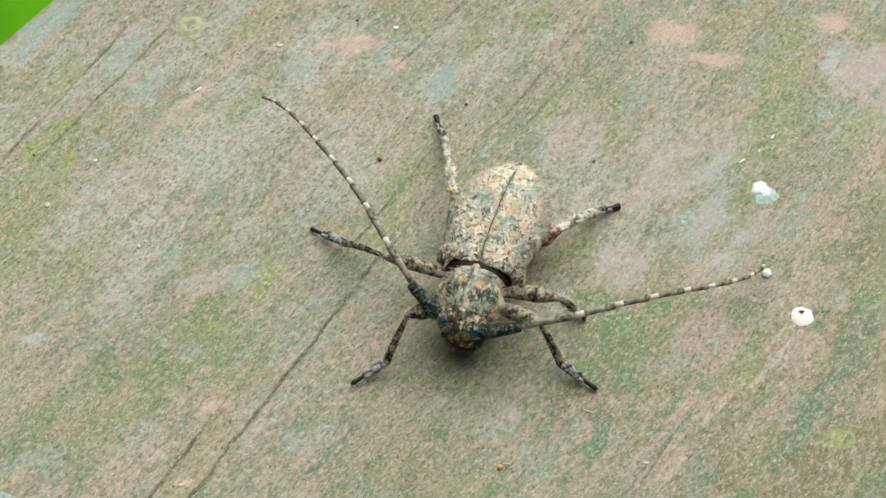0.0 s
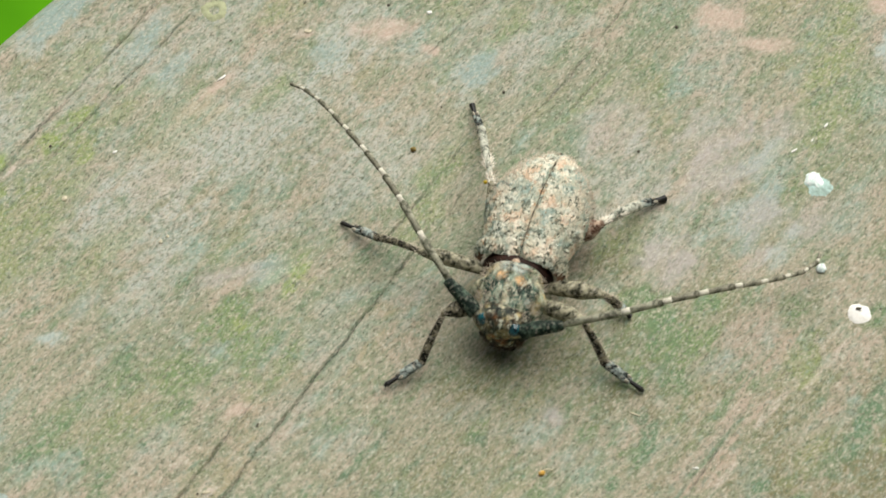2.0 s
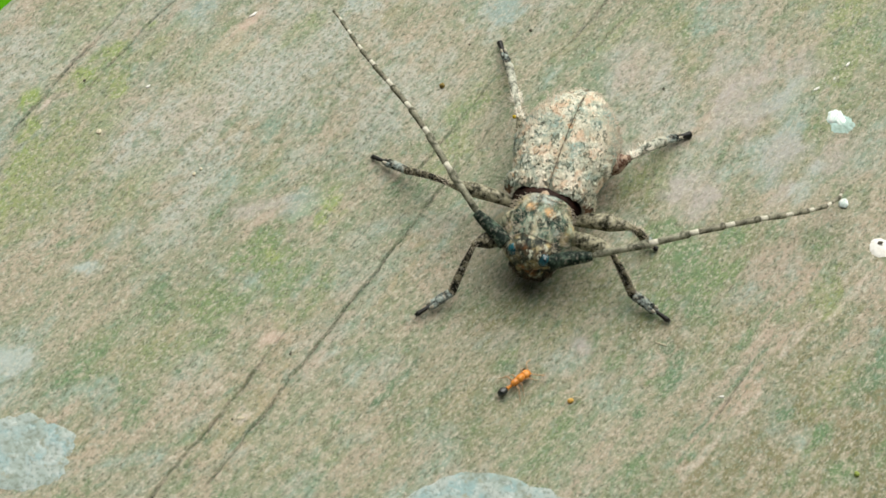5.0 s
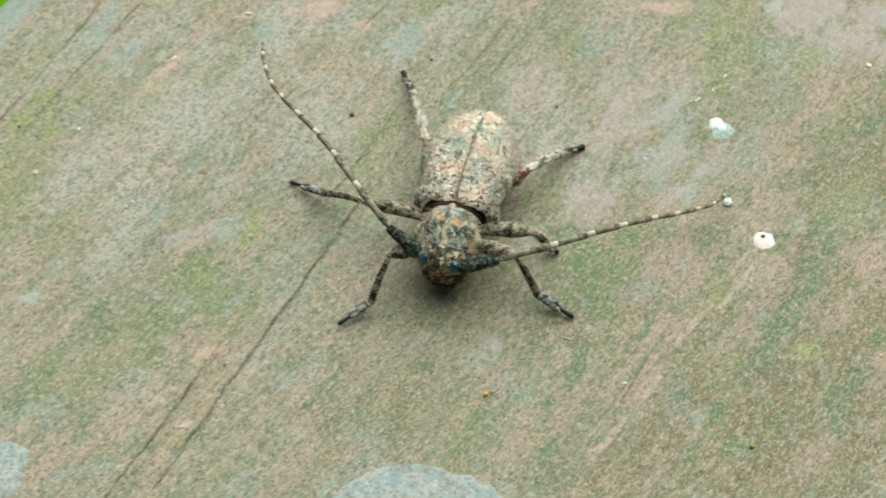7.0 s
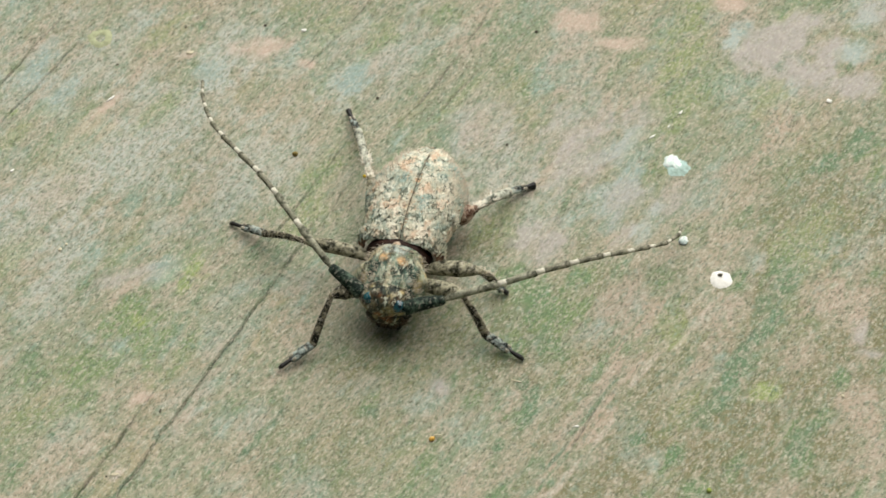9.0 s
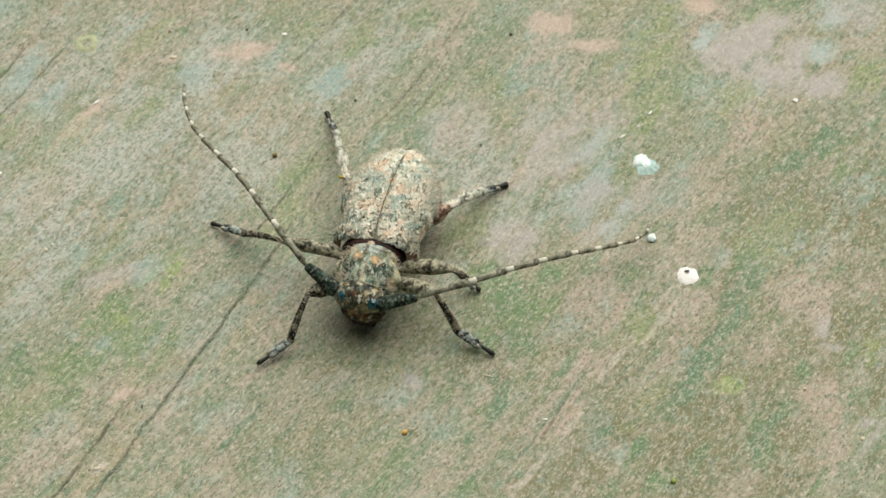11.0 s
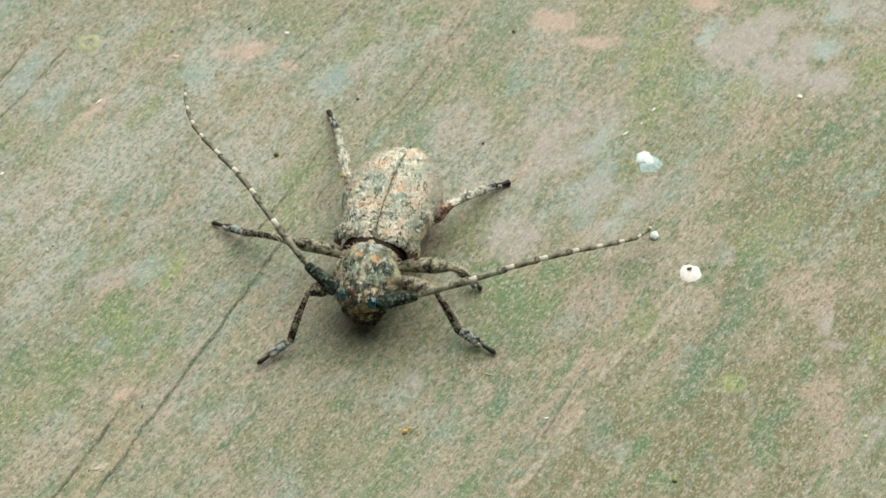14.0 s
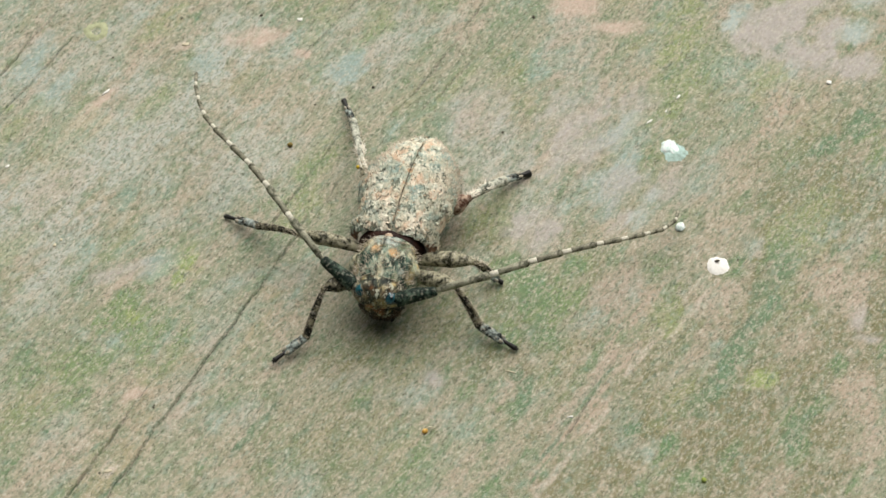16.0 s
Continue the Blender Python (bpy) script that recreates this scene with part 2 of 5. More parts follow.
def gaster_material():
    n = Nodes("golden_abdomen_painted_sheen", rough=0.42, metal=0.4, spec=0.5)
    split = n.node("ShaderNodeSeparateXYZ")
    n.link(n.coord, split.inputs["Vector"])
    where = n.times(n.times(split.outputs["X"], 7.6 * MM, "ADD"), 5.0 * MM, "DIVIDE")
    wave = n.times(where, n.times(n.noise(0.5, 3, 0.6), 0.16), "ADD")
    # gold with dark ends; the bright middle band is a painted highlight
    base = n.ramp(wave, (0.14, (0.080, 0.072, 0.024)), (0.38, (0.23, 0.20, 0.085)), (0.55, (0.62, 0.58, 0.38)), (0.67, (0.74, 0.70, 0.50)),
                  (0.80, (0.20, 0.17, 0.09)), (0.92, (0.022, 0.020, 0.014)))
    fuzz = n.noise(5.0, 3, 0.7, scale=(0.25, 1.0, 1.0))
    return n.done(n.mix(n.ramp(fuzz, (0.35, 0.35), (0.5, 0.0)), base, (0.09, 0.08, 0.04)), fuzz, 0.04, 0.7)


GASTER = gaster_material()
ANT_SILVER = plain("silver_pubescence", (0.60, 0.58, 0.45), (0.10, 0.095, 0.06), 0.7, 0.5, 0.5, 0.05, 0.2)
ANT_BLACK = plain("ant_black", (0.030, 0.028, 0.022), (0.012, 0.012, 0.010), 4.0, 0.35, 0.5)
ANT_LEG = plain("ant_dark_leg", (0.034, 0.032, 0.020), (0.012, 0.013, 0.009), 2.0, 0.4, 0.4)
ANT_GREY = plain("ant_grey_feeler", (0.34, 0.36, 0.30), (0.20, 0.21, 0.17), 4.0, 0.5, 0.5)
GLOSS_BLACK = plain("glossy_black_chitin", (0.020, 0.022, 0.018), (0.010, 0.011, 0.010), 4.0, 0.12, 0.8)
ANT_ORANGE = plain("amber_chitin", (0.78, 0.32, 0.055), (0.58, 0.19, 0.03), 8.0, 0.25, 0.6)
ANT_AMBER = plain("pale_amber_leg", (0.55, 0.36, 0.20), (0.42, 0.25, 0.13), 8.0, 0.4, 0.5)
WHITE = plain("chalky_white", (0.85, 0.84, 0.79), (0.74, 0.72, 0.66), 5.0, 0.75, 0.3)
MILKY = plain("milky_white", (0.88, 0.91, 0.87), (0.46, 0.62, 0.57), 4.6, 0.5, 0.4)
BLUISH = plain("bluish_crust", (0.44, 0.60, 0.56), (0.27, 0.36, 0.30), 3.0, 0.8, 0.3)
DIRT_AND_HOLE = plain("dark_dirt_and_hole", (0.13, 0.115, 0.085), (0.065, 0.058, 0.045), 6.0, 0.85, 0.2)
OCHRE = plain("ochre_dirt", (0.30, 0.22, 0.06), (0.10, 0.075, 0.03), 6.0, 0.8, 0.2)
SEED = plain("orange_seed", (0.74, 0.46, 0.09), (0.58, 0.30, 0.05), 6.0, 0.35, 0.5)
POLLEN = plain("yellow_pollen", (0.62, 0.46, 0.03), (0.45, 0.30, 0.02), 6.0, 0.6, 0.3)
GREEN_DOT = plain("green_grain", (0.35, 0.42, 0.08), (0.16, 0.22, 0.05), 6.0, 0.7, 0.3)
PALE_GREEN = plain("pale_green_crust", (0.42, 0.44, 0.27), (0.28, 0.30, 0.18), 2.2, 0.85, 0.2)
CREAM = plain("cream_fleck", (0.66, 0.60, 0.44), (0.45, 0.40, 0.28), 5.0, 0.8, 0.3)


def lichen_material():
    n = Nodes("pale_lichen_crust", rough=0.9, spec=0.2)
    a = n.noise(0.45, 4, 0.65)
    base = n.ramp(a, (0.38, (0.27, 0.325, 0.28)), (0.50, (0.34, 0.405, 0.375)), (0.62, (0.43, 0.47, 0.44)))
    b = n.noise(0.8, 3, 0.6)
    base = n.mix(n.ramp(b, (0.49, 0.0), (0.63, 0.8)), base, (0.26, 0.39, 0.395))
    d = n.noise(1.7, 4, 0.7)
    base = n.mix(n.ramp(d, (0.54, 0.0), (0.66, 0.6)), base, (0.56, 0.61, 0.59))
    e = n.noise(1.4, 4, 0.7)
    base = n.mix(n.ramp(e, (0.55, 0.0), (0.66, 0.6)), base, (0.28, 0.26, 0.17))
    c = n.noise(3.6, 3, 0.7)
    base = n.mix(n.ramp(c, (0.36, 0.6), (0.48, 0.0)), base, (0.17, 0.20, 0.16))
    return n.done(base, c, 0.05, 0.7)


LICHEN = lichen_material()


def grass_material(name, a, b):
    n = Nodes(name, rough=0.9, spec=0.08)
    f = n.noise(0.05, 3, 0.6)
    return n.done(n.ramp(f, (0.35, a), (0.65, b)), f, 0.3, 0.4)


SOIL = grass_material("mossy_ground", (0.060, 0.250, 0.003), (0.095, 0.310, 0.005))


# ---- mesh helpers ----
def part(name, bm, material, parent=None, label="", smooth=True):
    """Links a bmesh as one mesh object under a thing or under a part."""
    me = bpy.data.meshes.new(name)
    bm.normal_update()
    bm.to_mesh(me)
    bm.free()
    for m in material if isinstance(material, (list, tuple)) else [material]:
        me.materials.append(m)
    if smooth:
        me.shade_smooth()
    ob = new(name, me)
    if parent:
        ob.parent = parent
    if label:
        tagged(ob, label)
    return ob


def smoothstep(x, a, b):
    t = np.clip((x - a) / (b - a), 0, 1)
    return t * t * (3 - 2 * t)


def tube(bm, points, radii, sides=10, material=0, flat=1.0):
    """A closed tube through points (mm) with a radius at each."""
    pts = [Vector(p) for p in points]
    side = None
    rings = []
    for i, p in enumerate(pts):
        way = (pts[min(i + 1, len(pts) - 1)] - pts[max(i - 1, 0)]).normalized()
        if side is None:
            side = way.cross(Vector((0, 0, 1)))
            if side.length < 1e-3:
                side = way.cross(Vector((0, 1, 0)))
        side = (side - way * side.dot(way)).normalized()
        up = side.cross(way)
        rings.append([bm.verts.new((p + radii[i] * (math.cos(a) * side + flat * math.sin(a) * up)) * MM)
                      for a in (2 * math.pi * k / sides for k in range(sides))])
    for a, b in zip(rings, rings[1:]):
        for k in range(sides):
            bm.faces.new((a[k], a[(k + 1) % sides], b[(k + 1) % sides], b[k])).material_index = material
    bm.faces.new(rings[0][::-1]).material_index = material
    bm.faces.new(rings[-1]).material_index = material


def curve(points, radii, steps=5):
    """Catmull-Rom points and radii between the given ones."""
    pts, out, rad = [np.array(p, float) for p in points], [], []
    for i in range(len(pts) - 1):
        p0, p1, p2, p3 = pts[max(i - 1, 0)], pts[i], pts[i + 1], pts[min(i + 2, len(pts) - 1)]
        for k in range(steps):
            t = k / steps
            out.append(0.5 * (2 * p1 + (p2 - p0) * t + (2 * p0 - 5 * p1 + 4 * p2 - p3) * t**2 + (3 * p1 - p0 - 3 * p2 + p3) * t**3))
            rad.append(radii[i] + (radii[i + 1] - radii[i]) * t)
    return out + [pts[-1]], rad + [radii[-1]]


def blob(bm, centre, radii, turn=None, rough=0.0, u=20, v=12, seed=0.0, material=0):
    """An ellipsoid (mm), slightly uneven."""
    made = bmesh.ops.create_uvsphere(bm, u_segments=u, v_segments=v, radius=1.0)["verts"]
    turn = turn or Matrix()
    for vert in made:
        d = 1 + rough * noise.noise(vert.co * 2.2 + Vector((seed, seed, 0)))
        vert.co = (turn.to_3x3() @ Vector([vert.co[i] * radii[i] * d for i in range(3)]) + Vector(centre)) * MM
        for f in vert.link_faces:
            f.material_index = material
    return made


def tint(me, colours):
    """Writes a colour and its cover at each vertex into the attribute that the materials mix in."""
    a = me.color_attributes.new("stain", "FLOAT_COLOR", "POINT")
    a.data.foreach_set("color", np.asarray(colours, np.float32).ravel())


# ---- the board ----
GRAIN = 49.5
BOARD = pose(0, 0, 0, 0, 0, GRAIN)
EDGE_V, FAR_V, THICK = 32.6, -61.0, 40.0


def value_noise(u, v, step, seed):
    """Smooth noise from 0 to 1 with cells of step mm."""
    table = np.random.RandomState(seed).rand(128, 128)
    x, y = u / step, v / step
    i, j = np.floor(x).astype(int), np.floor(y).astype(int)
    fx, fy = x - i, y - j
    fx, fy = fx * fx * (3 - 2 * fx), fy * fy * (3 - 2 * fy)
    a, b = table[i % 128, j % 128], table[(i + 1) % 128, j % 128]
    c, d = table[i % 128, (j + 1) % 128], table[(i + 1) % 128, (j + 1) % 128]
    return (a * (1 - fx) + b * fx) * (1 - fy) + (c * (1 - fx) + d * fx) * fy


# cracks: half width and depth in mm, start and end along the grain (u) and across it (v), bow
LONG_CRACKS = [
    (0.052, 0.27, -26.28, -0.34, -3.32, 2.56, -0.03),
    (0.050, 0.20, -4.24, 4.26, 4.85, 5.31, -0.03),
    (0.040, 0.10, -1.55, 2.51, 3.38, 3.10, 0.12),
    (0.074, 0.30, -35.33, 0.70, -18.80, 2.48, 0.02),
    (0.056, 0.22, -17.2, 24.45, 2.4, 26.68, 0.15),
    (0.046, 0.16, -12.2, 23.30, 1.4, 24.38, 0.10),
    (0.039, 0.15, 8.47, 11.25, 15.83, 11.32, -0.03),
    (0.039, 0.17, 9.99, 3.45, 19.84, 4.64, -0.23),
]
FINE_CRACKS = [
    (0.035, 0.12, -20.2, 2.45, -15.2, 3.05, 0.05),
    (0.039, 0.15, 10.46, 1.90, 15.11, 2.13, 0.01),
    (0.043, 0.14, -5.18, -19.14, 1.32, -18.33, 0.05),
    (0.033, 0.10, -18.36, -3.96, -12.56, -3.15, -0.07),
    (0.033, 0.13, -4.72, 30.69, -3.06, 30.71, 0.00),
    (0.033, 0.10, 8.34, 3.59, 14.23, 3.79, -0.12),
    (0.027, 0.08, -12.18, 2.14, -5.58, 2.99, 0.08),
    (0.030, 0.11, -9.90, 3.85, -1.64, 4.46, 0.06),
    (0.040, 0.16, -4.73, 2.36, -0.86, 3.02, -0.00),
]

# stains: u, v, half length, half width (mm), their turn from the grain (degrees), cover
PINK = [
    (8.27, 14.46, 1.9, 0.75, -45, 0.9), (4.75, 17.88, 0.6, 0.3, -30, 0.8), (-3.85, 19.45, 1.3, 0.5, -8, 0.95), (-2.0, 19.45, 1.4, 0.4, -8, 0.9), (8.67, 11.43, 0.9, 0.35, -70, 0.7),
    (22.16, -0.73, 1.7, 0.9, -60, 0.8), (22.08, -3.76, 1.9, 0.6, -55, 0.7), (29.42, -7.81, 1.3, 0.8, -40, 0.9), (-17.07, 3.28, 0.75, 0.45, -30, 0.8),
]
PINK_LINES = [
    (23.5, -14.9, 1.2, 0.7, 0, 0.8),     (3.19, -17.31, 3.4, 0.3, 0, 0.9), (-1.39, -18.33, 3.8, 0.3, 0, 0.9), (5.66, -17.54, 2, 0.18, 0, 0.8), (-0.2, -18.87, 3, 0.15, 0, 0.8), (4.17, -17.54, 1.6, 0.42, 0, 0.95), (1.26, -18.11, 1.5, 0.38, 0, 0.95),
    (-3.6, -18.63, 2.2, 0.35, 0, 0.95), (-3.69, -19.52, 2.0, 0.4, 0, 0.95), (-6.57, -18.9, 2.2, 0.45, 0, 0.9), (13.6, -25.08, 2.2, 1.5, 0, 0.7), (7.75, -30.41, 1.4, 1.0, 0, 0.7),
    (20.69, -16.49, 0.4, 0.3, 0, 0.6), (-7.53, -0.92, 1.4, 0.9, 0, 0.4), (22.76, -15.87, 1.5, 1.3, 0, 0.5), (13.7, -26.67, 1.4, 1.2, 0, 0.5),
    (6.98, -32.4, 1.2, 0.7, 0, 0.6), (20.65, -16.29, 0.3, 0.25, 0, 0.7), (-1.28, 26.67, 2.6, 1.2, 0, 0.4), (-15.94, 1.84, 2.5, 1, 0, 0.35),
    (-8.68, 17.2, 2.6, 1.5, 0, 0.35), (-7.6, -10.21, 2.5, 2, 0, 0.25),
]
GREEN = [
    (-14.04, 5.68, 2.0, 1.0, 0, 0.6), (-14.08, 3.4, 1.8, 0.8, 0, 0.5), (-0.6, -11.9, 1.6, 0.9, 0, 0.6), (2.16, -13.96, 1.8, 0.9, 0, 0.6),
    (-13.62, 7.7, 1.4, 1.2, 0, 0.75), (-14.36, 4.68, 2, 1.2, 0, 0.4), (-9.16, 23.65, 2.6, 0.5, 0, 0.7), (1.88, -12.82, 2.2, 1.5, 0, 0.75),
    (12.65, 8.64, 1.6, 0.6, -20, 0.5), (17.46, 6.72, 1.1, 0.4, 0, 0.7), (19.15, -10.44, 2, 0.8, 0, 0.4), (2.06, 4.96, 1.2, 0.7, 0, 0.6),
    (0.04, 16.23, 1.6, 0.6, 0, 0.45), (-18.98, 6.27, 3, 1.2, 0, 0.3), (21.75, -19.9, 0.6, 0.4, 0, 0.7), (24.7, -21.47, 1.6, 0.6, 0, 0.5),
]
LIME = [
    (-8.5, 6.9, 1.3, 0.9, 0, 0.8), (-13.19, 6.93, 0.5, 0.45, 0, 0.8), (-8.07, 6.79, 0.9, 0.6, 0, 0.7), (5.08, -25.82, 0.9, 0.6, -30, 0.9),
    (5.13, -25.78, 0.45, 0.45, 0, 0.8), (-14.71, 25.39, 0.45, 0.35, 0, 0.9), (-15.62, 23.99, 0.45, 0.4, 0, 0.8), (-10.45, 21.94, 0.3, 0.25, 0, 0.9),
    (-9.07, 24.27, 1.8, 0.35, 0, 0.6), (30.61, -19.98, 2, 1, 0, 0.5), (30.47, -11.45, 1, 0.6, 0, 0.5),
    (12.19, -31.66, 1.2, 0.6, 0, 0.5), (5.53, -19.64, 0.9, 0.5, 0, 0.5),
]
CRACK_MOSS = [
    (-11.59, 1.4, 2.6, 0.22, 0, 0.4), (-16.4, 0.79, 2.6, 0.22, 0, 0.4), (-6.5, 2.09, 2, 0.18, 0, 0.3), (-21.18, 0.22, 2.4, 0.22, 0, 0.5),
    (1.16, 4.66, 2.6, 0.3, 0, 0.3),
]
DEEP_GREEN = [
    (-14.43, -3.93, 1.6, 0.3, 0, 0.6), (-3.21, -15.23, 0.5, 0.4, 0, 0.7), (-3.01, -14.14, 0.35, 0.35, 0, 0.6), (7.24, -23.5, 2.4, 0.5, 0, 0.55),
    (-1.9, -18.25, 2.4, 0.14, 0, 0.95), (-6.26, -18.68, 2, 0.12, 0, 0.8), (-2.19, -21.57, 0.4, 0.35, 0, 0.7), (-7.52, -15.68, 0.35, 0.25, 0, 0.6),
    (-22.18, 5.69, 0.2, 0.2, 0, 0.7), (15.47, 0.21, 0.7, 0.3, 0, 0.4), (-9.81, -8.2, 0.8, 0.6, 0, 0.4), (-13.05, -6.55, 0.9, 0.25, 0, 0.5),
    (-4.12, 3.01, 1, 0.7, 0, 0.4),
]
TEAL = [
    (14.46, -8.48, 1.5, 0.6, 0, 0.5), (13.6, -10.6, 1.2, 0.7, 0, 0.5), (-6.83, 13.05, 0.9, 0.5, 0, 0.6),
    (-3.9, 30.6, 2.6, 1.2, 0, 0.8), (-1.5, 25.2, 2.6, 0.9, 0, 0.55), (-2.95, 22.6, 2.0, 0.9, 0, 0.5), (9.67, 8.01, 1.4, 1, 0, 0.7), (4.25, 16.2, 1.2, 0.9, -30, 0.55), (-17.95, 14.58, 1.5, 0.8, 0, 0.3),
    (-9.22, 7.86, 1.5, 0.9, -30, 0.5), (-3.48, 30.5, 2.6, 0.7, 0, 0.7), (11.22, -11.17, 2.2, 1.6, 0, 0.4), (28, -9.64, 0.9, 0.7, 0, 0.6),
]
LILAC = [
    (17.6, -8.5, 2.2, 1.2, 0, 0.5), (14.6, -5.1, 3.0, 1.5, 0, 0.4), (5.8, -8.0, 1.3, 0.9, 0, 0.5), (6.0, -9.9, 1.5, 1.0, 0, 0.5), (13.2, -14.0, 1.6, 1.0, 0, 0.45), (9.7, -12.9, 1.8, 0.6, 0, 0.5),
    (13.1, -7.1, 3.0, 2.2, 0, 0.5), (11.9, -11.4, 1.6, 1.2, 0, 0.5), (6.15, -9, 1.9, 1.3, 0, 0.45), (-6.04, -10.42, 0.75, 0.65, 0, 0.8), (-11.32, 9.88, 2, 0.7, -40, 0.5), (27.53, -12.01, 2.4, 1.5, -40, 0.95),
    (27.11, -14.73, 2.2, 1.5, -60, 0.95), (30.18, -12.31, 2.4, 1.2, -30, 0.8), (28.69, -18.55, 1.9, 1.1, -50, 0.9), (34.78, -16.54, 2, 1.4, -40, 0.6),
    (29.84, -15.2, 1.4, 1.1, 0, 0.8), (12.23, -28.21, 0.8, 0.45, 20, 0.8), (11.22, -29.64, 0.8, 0.35, -60, 0.7), (7.78, -34.16, 0.9, 0.4, -30, 0.6), (7.07, -34.87, 1.6, 0.3, 0, 0.6), (11.36, -0.35, 3.2, 2.4, 0, 0.3),
]
# olive algae; the broad ones also paint the light's fall-off towards low v
OLIVE = [
    (4.63, -7.28, 2.4, 1.2, 0, 0.5), (0.07, -12.71, 3.0, 1.8, 0, 0.45), (-6.48, -6.08, 3.0, 1.6, 0, 0.4), (-3.12, -12.13, 2.6, 1.4, 0, 0.35),
    (4.0, -6.0, 2.8, 1.3, 0, 0.5), (10.0, -5.05, 1.6, 0.6, 0, 0.35),
    (8.25, -27.67, 12, 6, 0, 0.46), (20.33, -21.66, 7, 4, 0, 0.42), (-0.49, -21.21, 9, 5, 0, 0.36), (2.56, -11.4, 5, 3, 0, 0.35),
    (-12.2, -7.91, 8, 4, 0, 0.25), (-1.32, -28.68, 8, 5, 0, 0.45), (-12.5, -22.5, 8, 4, 0, 0.35), (17.0, -30.0, 9, 4, 0, 0.4),
]
MOSS = [
    (-13.23, 7.69, 2, 1.5, -20, 0.9), (-17.23, 7.16, 2, 1.2, 0, 0.6), (-18.98, 8.85, 1.8, 1, 0, 0.5), (-22.3, 7.89, 1.2, 0.8, 0, 0.5),
    (2.32, -12.88, 1.9, 1.2, 0, 0.6), (23.16, -22.85, 1.5, 0.7, 0, 0.6), (13.41, 8.72, 1.4, 0.5, 0, 0.5), (17.66, 6.24, 1.2, 0.5, 0, 0.5),
    (16.93, -9.99, 2.2, 0.8, 0, 0.45), (5.95, -12.42, 1.2, 0.7, 0, 0.4), (-4.71, -15.44, 0.8, 0.5, 0, 0.5), (0.95, -17.69, 1.6, 0.5, 0, 0.4),
    (6.41, -18.11, 1.4, 0.6, 0, 0.4),
]
# pale patches; they also paint a sheen of light over the far left
PALE_BLUE = [
    (-12.6, 27.7, 3.4, 1.5, 0, 0.5), (-12.4, 19.1, 3.0, 0.7, 0, 0.6), (-10.0, 18.5, 2.2, 0.5, 0, 0.6),
    (-2.74, 15.92, 7, 3.2, 0, 0.55), (-5.76, 26.08, 6, 2, 0, 0.45), (-0.41, 22.46, 5, 1.8, 0, 0.4), (-9.74, 17.76, 6, 2.4, 0, 0.5),
    (-0.44, 8.71, 5, 2.5, 0, 0.45), (6.74, 16.07, 4, 2, 0, 0.4), (-5.66, 30.69, 3, 1.5, 0, 0.5), (12.14, 7.66, 4, 2.5, 0, 0.4),
    (8.78, -4.05, 4, 2.5, 0, 0.4), (-12.37, 14.16, 2.4, 1.3, 0, 0.5), (4.7, 15.74, 1.2, 0.9, 0, 0.5), (-8.44, 15.54, 2.6, 1.3, 0, 0.35),
    (6.72, -7.91, 1.6, 1.3, 0, 0.4), (12.05, -10.29, 2.4, 1.2, 0, 0.4), (-14.88, 12.3, 3, 1.5, 0, 0.4),
]
PALE_STREAKS = [
    (-14.07, 24.5, 0.9, 0.22, 0, 0.7),
    (-4.34, 19.36, 1.5, 0.22, 0, 0.9), (-3.17, 18.12, 1.3, 0.2, 0, 0.9), (-3.2, 19.76, 0.9, 0.14, 0, 0.8), (8.62, 14.67, 1.2, 0.25, -40, 0.6),
    (8.54, 13.24, 1, 0.2, -40, 0.6), (4.43, 18.31, 0.6, 0.3, -20, 0.9), (-21.96, 1.04, 0.7, 0.45, 0, 0.8), (6.74, -20, 2.2, 0.16, 0, 0.6),
    (2.17, -19.36, 2.4, 0.16, 0, 0.6), (-3.39, -19.93, 2.6, 0.16, 0, 0.6), (-7.31, -19.86, 2.2, 0.2, 0, 0.6),
]
TUFTS = [
    (11.21, -20.36, 1, 0.5, 0, 0.6), (14.33, -21.69, 1.6, 0.6, 0, 0.7), (2.56, -11.4, 1.8, 1.2, 0, 0.8), (3.1, -9.25, 1.2, 0.8, 0, 0.6),
    (0.66, -14.51, 1.4, 0.7, 0, 0.6), (4.84, -12.36, 1, 0.6, 0, 0.6), (-1.31, -12.51, 0.9, 0.4, 0, 0.6), (0.55, -17.14, 1.4, 0.3, 0, 0.7),
    (-2.28, -24.09, 1.2, 0.5, 0, 0.8), (-3.09, -26.26, 1, 0.6, 0, 0.7),
]
SMALL_TUFTS = [
    (2.27, -30.31, 0.9, 0.5, 0, 0.6), (8.72, -29, 0.9, 0.5, 0, 0.7), (3.86, -28.48, 1.2, 0.4, 0, 0.6), (16.35, -26.66, 0.8, 0.4, 0, 0.6),
    (11.2, -30.66, 1, 0.5, 0, 0.6), (-10.11, -17.35, 1.2, 0.5, 0, 0.7), (-4.98, -24.33, 0.8, 0.4, 0, 0.6), (0.1, -27.34, 1, 0.4, 0, 0.6),
    (2.61, -34.03, 1, 0.5, 0, 0.6), (5.73, -29.69, 0.8, 0.5, 0, 0.6), (-5.88, -12.49, 0.8, 0.5, 0, 0.5), (-10.64, -12.7, 1.2, 0.5, 0, 0.5),
    (-9.32, -7.79, 0.9, 0.4, 0, 0.5), (8.31, -16.38, 1.2, 0.6, 0, 0.5),
]
